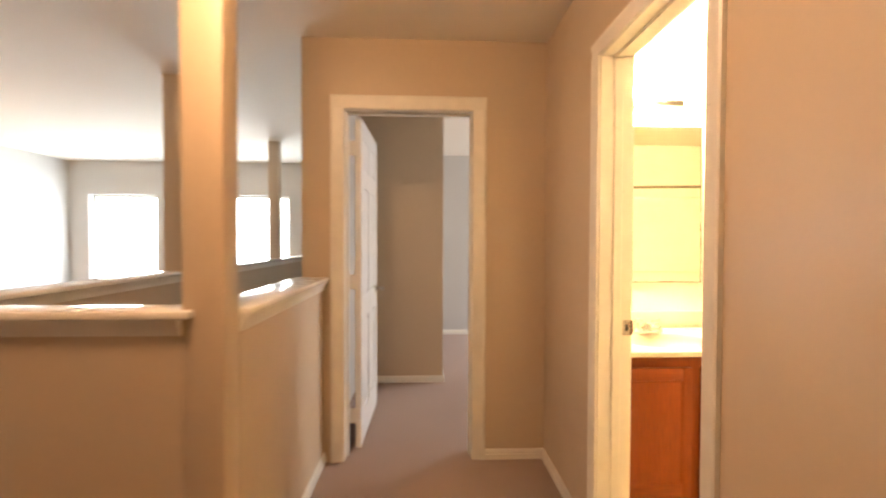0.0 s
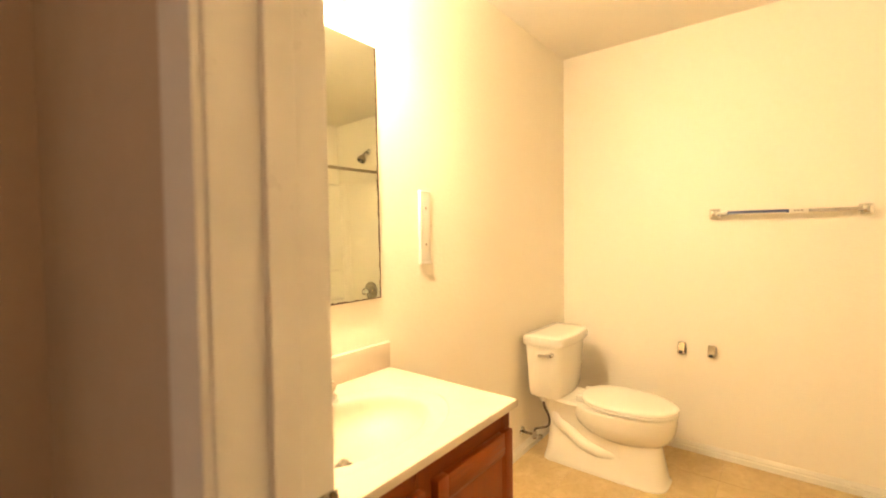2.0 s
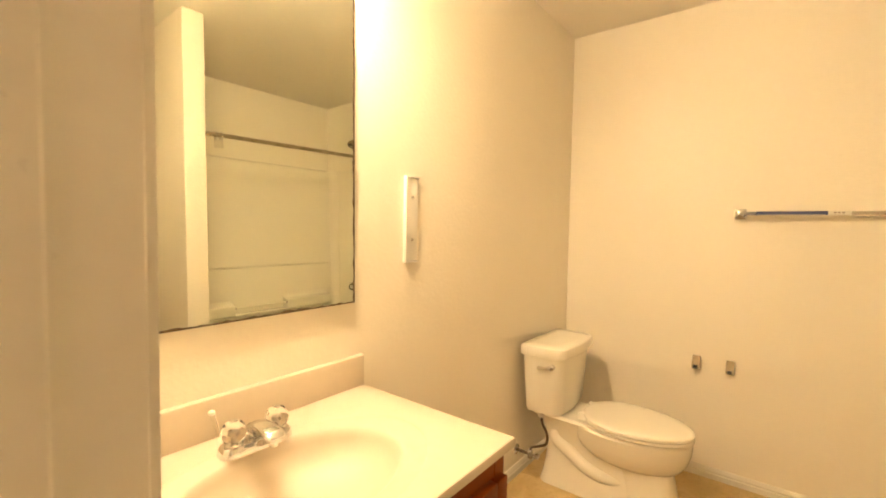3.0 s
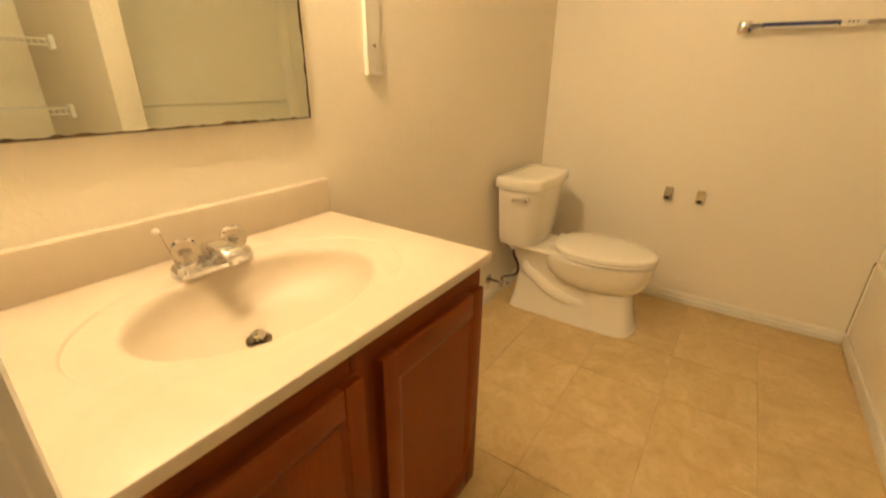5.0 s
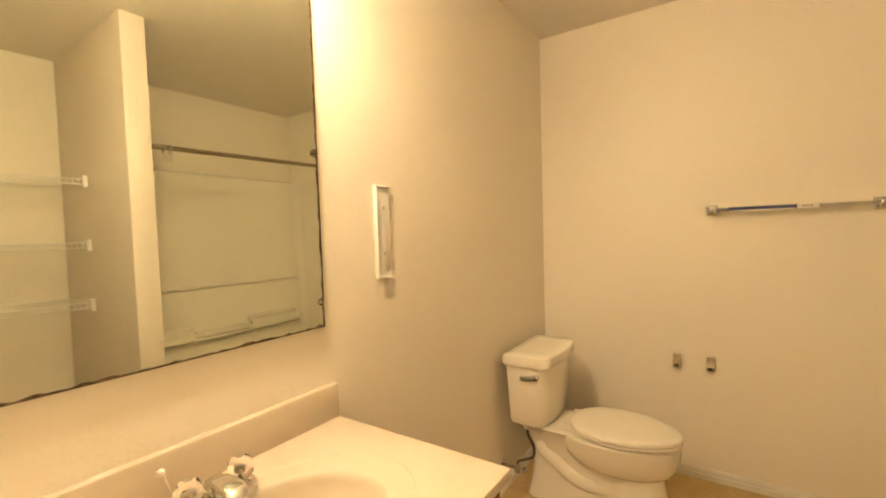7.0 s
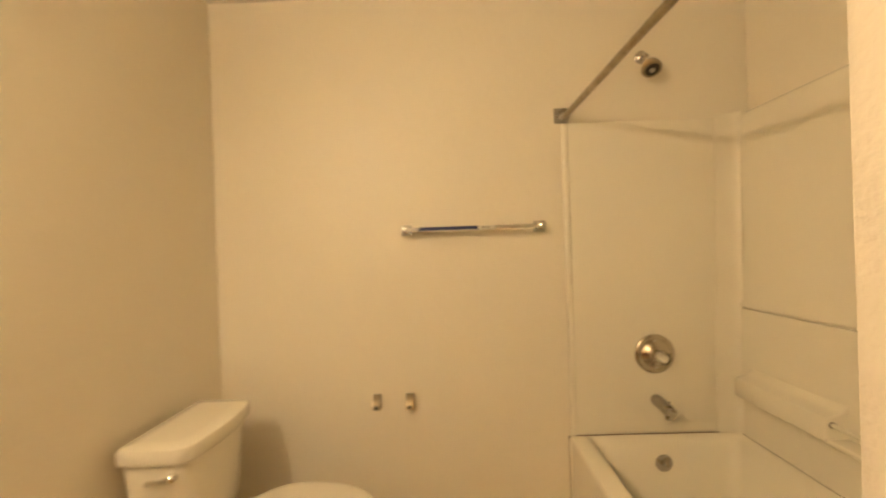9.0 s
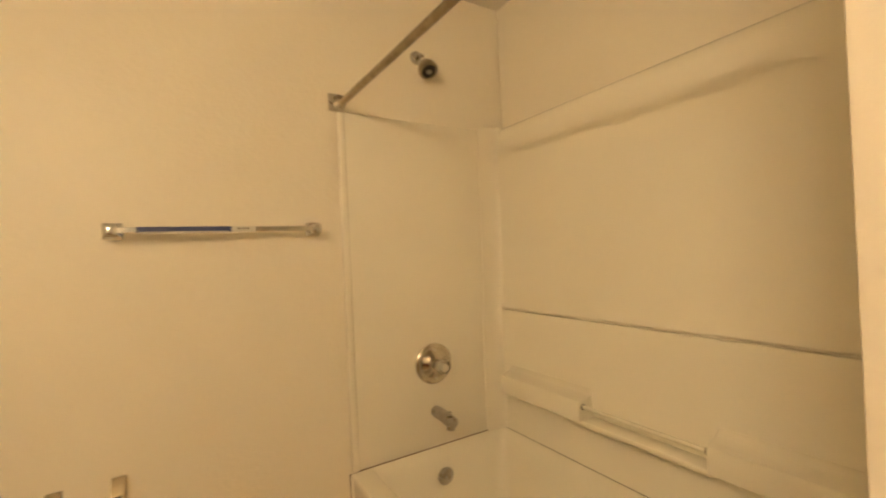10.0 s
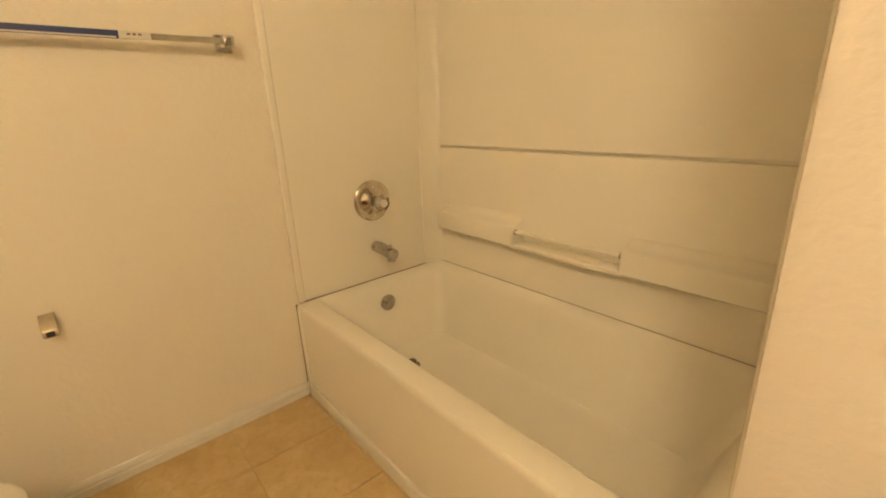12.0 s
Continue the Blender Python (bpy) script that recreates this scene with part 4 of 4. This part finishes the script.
def tub_valve():
    o = thing("shower_valve", "round tarnished chrome shower valve with acrylic knob", "shower valve")
    x, y, z = EX - 0.015, 0.572, 0.784
    part("escutcheon", lathe([(0.088, 0.0), (0.087, -0.005), (0.080, -0.011), (0.070, -0.012), (0.062, -0.010), (0.054, -0.014), (0.042, -0.024), (0.030, -0.031), (0.022, -0.032)], "x", (x, y, z), 40), M_WORN, o)
    part("sleeve", lathe([(0.024, -0.018), (0.021, -0.050), (0.014, -0.054)], "x", (x, y, z), 24), M_CHROME, o)
    k = lathe([(0.014, -0.050), (0.029, -0.055), (0.034, -0.068), (0.033, -0.088), (0.026, -0.098), (0.010, -0.100)], "x", (x, y, z), 20)
    for i, v in enumerate(k.verts):
        if i % 2:
            v.co.y, v.co.z = y + (v.co.y - y) * 0.9, z + (v.co.z - z) * 0.9
    part("knob", k, M_CLEAR, o, "clear fluted acrylic knob")
    part("knob_core", lathe([(0.010, -0.05), (0.010, -0.09), (0.016, -0.091), (0.016, -0.096)], "x", (x, y, z), 12), M_PLASTIC, o)
    for dz in (-0.06, 0.06):
        part("screw", lathe([(0.005, -0.0125), (0.004, -0.008)], "x", (x, y, z + dz), 10), M_CHROME, o)
    s = thing("tub_spout", "tarnished metal tub spout with diverter knob", "tub spout")
    z = 0.566
    part("spout_body", tube([(x, y, z + 0.012), (x - 0.02, y, z + 0.012), (x - 0.07, y, z + 0.009), (x - 0.120, y, z + 0.004), (x - 0.138, y, z + 0.001), (x - 0.142, y, z)], [0.024, 0.026, 0.025, 0.026, 0.025, 0.020], 20), M_BRUSHED, s)
    part("outlet", tube([(x - 0.118, y, z - 0.008), (x - 0.119, y, z - 0.030)], [0.019, 0.017], 16), M_BRUSHED, s)
    part("diverter_knob", lathe([(0.003, 0.020), (0.003, 0.034), (0.007, 0.036), (0.007, 0.043), (0.003, 0.045)], "z", (x - 0.118, y, z), 12), M_CHROME, s)


tub_valve()


def shower_head():
    o = thing("shower_fixture", "tarnished chrome shower head on a bent arm", "shower head")
    x, y, z = EX, 0.582, 2.115
    part("flange", lathe([(0.030, 0.0), (0.029, -0.006), (0.018, -0.016), (0.010, -0.018)], "x", (x, y, z), 24), M_BRUSHED, o)
    part("arm", tube(smooth_path([(x, y, z), (x - 0.025, y, z + 0.002), (x - 0.048, y, z - 0.012), (x - 0.062, y, z - 0.035)]), 0.0095, 12), M_BRUSHED, o)
    d = Vector((-0.55, 0, -0.83)).normalized()
    p = Vector((x - 0.060, y, z - 0.032))
    part("ball_joint", tube([p, p + d * 0.012, p + d * 0.022], [0.013, 0.016, 0.012], 16), M_CHROME, o)
    part("head", tube([p + d * 0.018, p + d * 0.030, p + d * 0.052, p + d * 0.070, p + d * 0.078], [0.016, 0.028, 0.039, 0.042, 0.039], 28), M_TARNISH, o)
    part("spray_face", tube([p + d * 0.076, p + d * 0.080], [0.031, 0.029], 24), M_BLACK, o)
    part("spray_ring", tube([p + d * 0.078, p + d * 0.083], [0.013, 0.011], 20), M_BRUSHED, o)


shower_head()


def shower_rod():
    o = thing("shower_rod", "tarnished metal shower curtain rod on square flanges", "curtain rod")
    y, z, zw = 0.940, 1.856, 1.832
    part("rod", tube([(PX1 + 0.002, y, zw), (EX - 0.001, y, z)], 0.0125, 16), M_TARNISH, o)
    for xa, xb, zc in ((EX - 0.006, EX, z + 0.010), (PX1, PX1 + 0.006, zw + 0.010)):
        part("flange", box(xa, xb, y - 0.020, y + 0.042, zc - 0.034, zc + 0.034, 0.002), M_BRUSHED, o)
    for xc, s, zc in ((EX - 0.006, -1, z), (PX1 + 0.006, 1, zw)):
        part("socket", lathe([(0.021, 0.0), (0.020, s * 0.024), (0.014, s * 0.028)], "x", (xc, y, zc), 20), M_BRUSHED, o)
    z = zw
    for xh in (1.895, 1.925):
        part("curtain_hook", tube([(xh, y + 0.017 * math.cos(a), z - 0.006 + 0.024 * math.sin(a)) for a in (radians(18 * k - 60) for k in range(18))], 0.0032, 8), M_CHROME, o)
    part("hook_tag", box(1.886, 1.936, y - 0.004, y + 0.004, z - 0.074, z - 0.028, 0.003), M_CLEAR, o, "clear plastic hook tag")


shower_rod()


def towel_bar():
    o = thing("towel_bar", "chrome towel bar with blue and white label still on", "towel bar")
    y0, y1, z, xb = 1.064, 1.664, 1.372, EX - 0.062
    for y in (y0, y1):
        p = part("post", rings([[Vector((x, y + a * w, z + b * w)) for a, b in ((-1, -1), (1, -1), (1, 1), (-1, 1))] for x, w in ((EX, 0.025), (EX - 0.008, 0.025), (EX - 0.014, 0.016), (xb + 0.014, 0.013), (xb + 0.010, 0.0165), (xb - 0.008, 0.0165), (xb - 0.012, 0.013), (xb - 0.014, 0.005))]), M_CHROME, o)
    part("bar", box(xb - 0.0085, xb + 0.0085, y0, y1, z - 0.0085, z + 0.0085, 0.0015, 1), M_CHROME, o)
    s = 0.0093
    part("label", box(xb - s, xb + s, 1.345, 1.60, z - s, z + s, 0.0005, 1), M_LABEL_BLUE, o, "dark blue paper label wrapped on the bar")
    part("label_line", box(xb - s - 0.0006, xb - s + 0.001, 1.352, 1.595, z - s, z - s + 0.0035), M_LABEL_WHITE, o, "thin white strip along the label's lower edge")
    part("label", box(xb - s, xb + s, 1.27, 1.345, z - s, z + s, 0.0005, 1), M_LABEL_WHITE, o, "cream paper label wrapped on the bar")
    for yl in (1.292, 1.305, 1.318):
        part("print_bar", box(xb - s - 0.0004, xb - s + 0.001, yl, yl + 0.008, z - 0.001, z + 0.0045), M_DARKGAP, o, "small bar of unreadable print")


towel_bar()


def paper_posts():
    for y in (1.823, 1.674):
        o = thing("paper_holder_post", "small square chrome paper holder post, roller missing", "paper holder", "pair of paper holder posts")
        z = 0.604
        wedge = [(0.0, 0.028), (0.007, 0.028), (0.012, 0.024), (0.040, -0.008), (0.043, -0.013), (0.043, -0.030), (0.038, -0.033), (0.0, -0.033)]
        loops = [[Vector((EX - u * k, y + w, z + v * (0.6 + 0.4 * k))) for u, v in wedge] for w, k in ((-0.018, 0.90), (-0.0165, 1.0), (0.0165, 1.0), (0.018, 0.90))]
        part("post_body", rings(loops), M_TARNISH, o)
        # the post stays solid: the socket's inner shade is a black patch on its face
        part("socket_hole", box(EX - 0.0442, EX - 0.041, y - 0.0095, y + 0.0095, z - 0.029, z - 0.0125, 0.001, 1), M_BLACK, o, "empty roller socket, its inner shade a black patch")
        part("socket_rim", box(EX - 0.0438, EX - 0.040, y - 0.013, y + 0.013, z - 0.0325, z - 0.029, 0.0008, 1), M_CHROME, o)


paper_posts()


def wire_shelves():
    for z in (1.69, 1.340, 1.010):
        o = thing("wire_shelf", "white wire closet shelf on wall clips", "shelf", "linen closet shelves")
        xa, xb, ya, yb = BX + 0.012, PX0 - 0.006, SY + 0.012, 0.520
        part("front_rail", tube([(xa, yb, z), (xb, yb, z)], 0.0032, 8), M_PLASTIC, o)
        part("front_rail", tube([(xa, yb + 0.002, z - 0.028), (xb, yb + 0.002, z - 0.028)], 0.0032, 8), M_PLASTIC, o)
        part("back_rail", tube([(xa, ya, z), (xb, ya, z)], 0.0032, 8), M_PLASTIC, o)
        bm = bmesh.new()
        k = int((xb - xa) / 0.0254)
        for i in range(k + 1):
            x = xa + 0.006 + i * 0.0254
            tube([(x, ya, z + 0.003), (x, yb, z + 0.003), (x, yb + 0.003, z - 0.028)], 0.0018, 5, bm)
        tagged(part("deck_wires", bm, M_PLASTIC, o), kind="stuff")
        for x in (PX0 - 0.012, BX + 0.012):
            part("wall_clip", box(x - 0.010, x + 0.012 if x > 1.6 else x + 0.010, yb - 0.026, yb + 0.030, z - 0.046, z + 0.018, 0.004), M_PLASTIC, o)


wire_shelves()

# ---- hall and bedroom things ----


def bedroom_door():
    """Six-panel door standing open into the bedroom."""
    o = thing("bedroom_door", "white six-panel door standing open into the bedroom", "door", at=(FX0 + 0.040, FY2 + 0.018, 0.012), rz=88.8)
    w, h, t = 0.722, 2.018, 0.035
    part("core", box(0.02, w - 0.02, -t + 0.008, -0.008, 0.02, h - 0.02), M_DOOR, o)
    for a, b_ in ((0, 0.11), (w / 2 - 0.05, w / 2 + 0.05), (w - 0.11, w)):
        part("stile", box(a, b_, -t, 0, 0, h, 0.002, 1), M_DOOR, o)
    for c, d in ((0, 0.2), (0.78, 0.93), (1.60, 1.71), (h - 0.11, h)):
        for a, b_ in ((0.11, w / 2 - 0.05), (w / 2 + 0.05, w - 0.11)):
            part("rail", box(a, b_, -t + 0.0005, -0.0005, c, d, 0.002, 1), M_DOOR, o)
    for c, d in ((0.2, 0.78), (0.93, 1.60), (1.71, h - 0.11)):
        for a, b_ in ((0.11, w / 2 - 0.05), (w / 2 + 0.05, w - 0.11)):
            part("panel", box(a + 0.02, b_ - 0.02, -t + 0.003, -0.003, c + 0.02, d - 0.02, 0.006, 2), M_DOOR, o)
    for s, y in ((-1, -t), (1, 0)):
        k = part("handle", lathe([(0.026, 0), (0.025, s * 0.008), (0.010, s * 0.012), (0.009, s * 0.05)], "y", (w - 0.06, y, 0.91), 20), M_BRUSHED, o, "brushed metal lever handle")
        part("lever", tube([(w - 0.06, y + s * 0.05, 0.91), (w - 0.10, y + s * 0.060, 0.91), (w - 0.165, y + s * 0.058, 0.908)], [0.011, 0.010, 0.009], 12), M_BRUSHED, k)
    for z in (0.2, 1.02, 1.83):
        part("hinge", box(-0.004, 0.001, -0.032, 0.046, z - 0.045, z + 0.045, 0.001, 1), M_DOOR, o, "painted hinge leaf")


bedroom_door()


def ceiling_lamp(x, y, mat, label):
    o = thing("ceiling_light", label, "ceiling light")
    part("pan", lathe([(0.17, CZ - 0.001), (0.17, CZ - 0.02), (0.15, CZ - 0.028)], "z", (x, y, 0), 32), M_BRUSHED, o)
    part("glass_bowl", lathe([(0.13, CZ - 0.026), (0.137, CZ - 0.06), (0.128, CZ - 0.11), (0.092, CZ - 0.15), (0.042, CZ - 0.170), (0.004, CZ - 0.175)], "z", (x, y, 0), 32), mat, o, "glowing frosted bowl")


ceiling_lamp(-0.56, 0.80, M_HALLBULB, "lit frosted bowl light on the hall ceiling")
ceiling_lamp(-4.2, 3.3, M_LOFTBULB, "lit frosted bowl light on the loft ceiling")
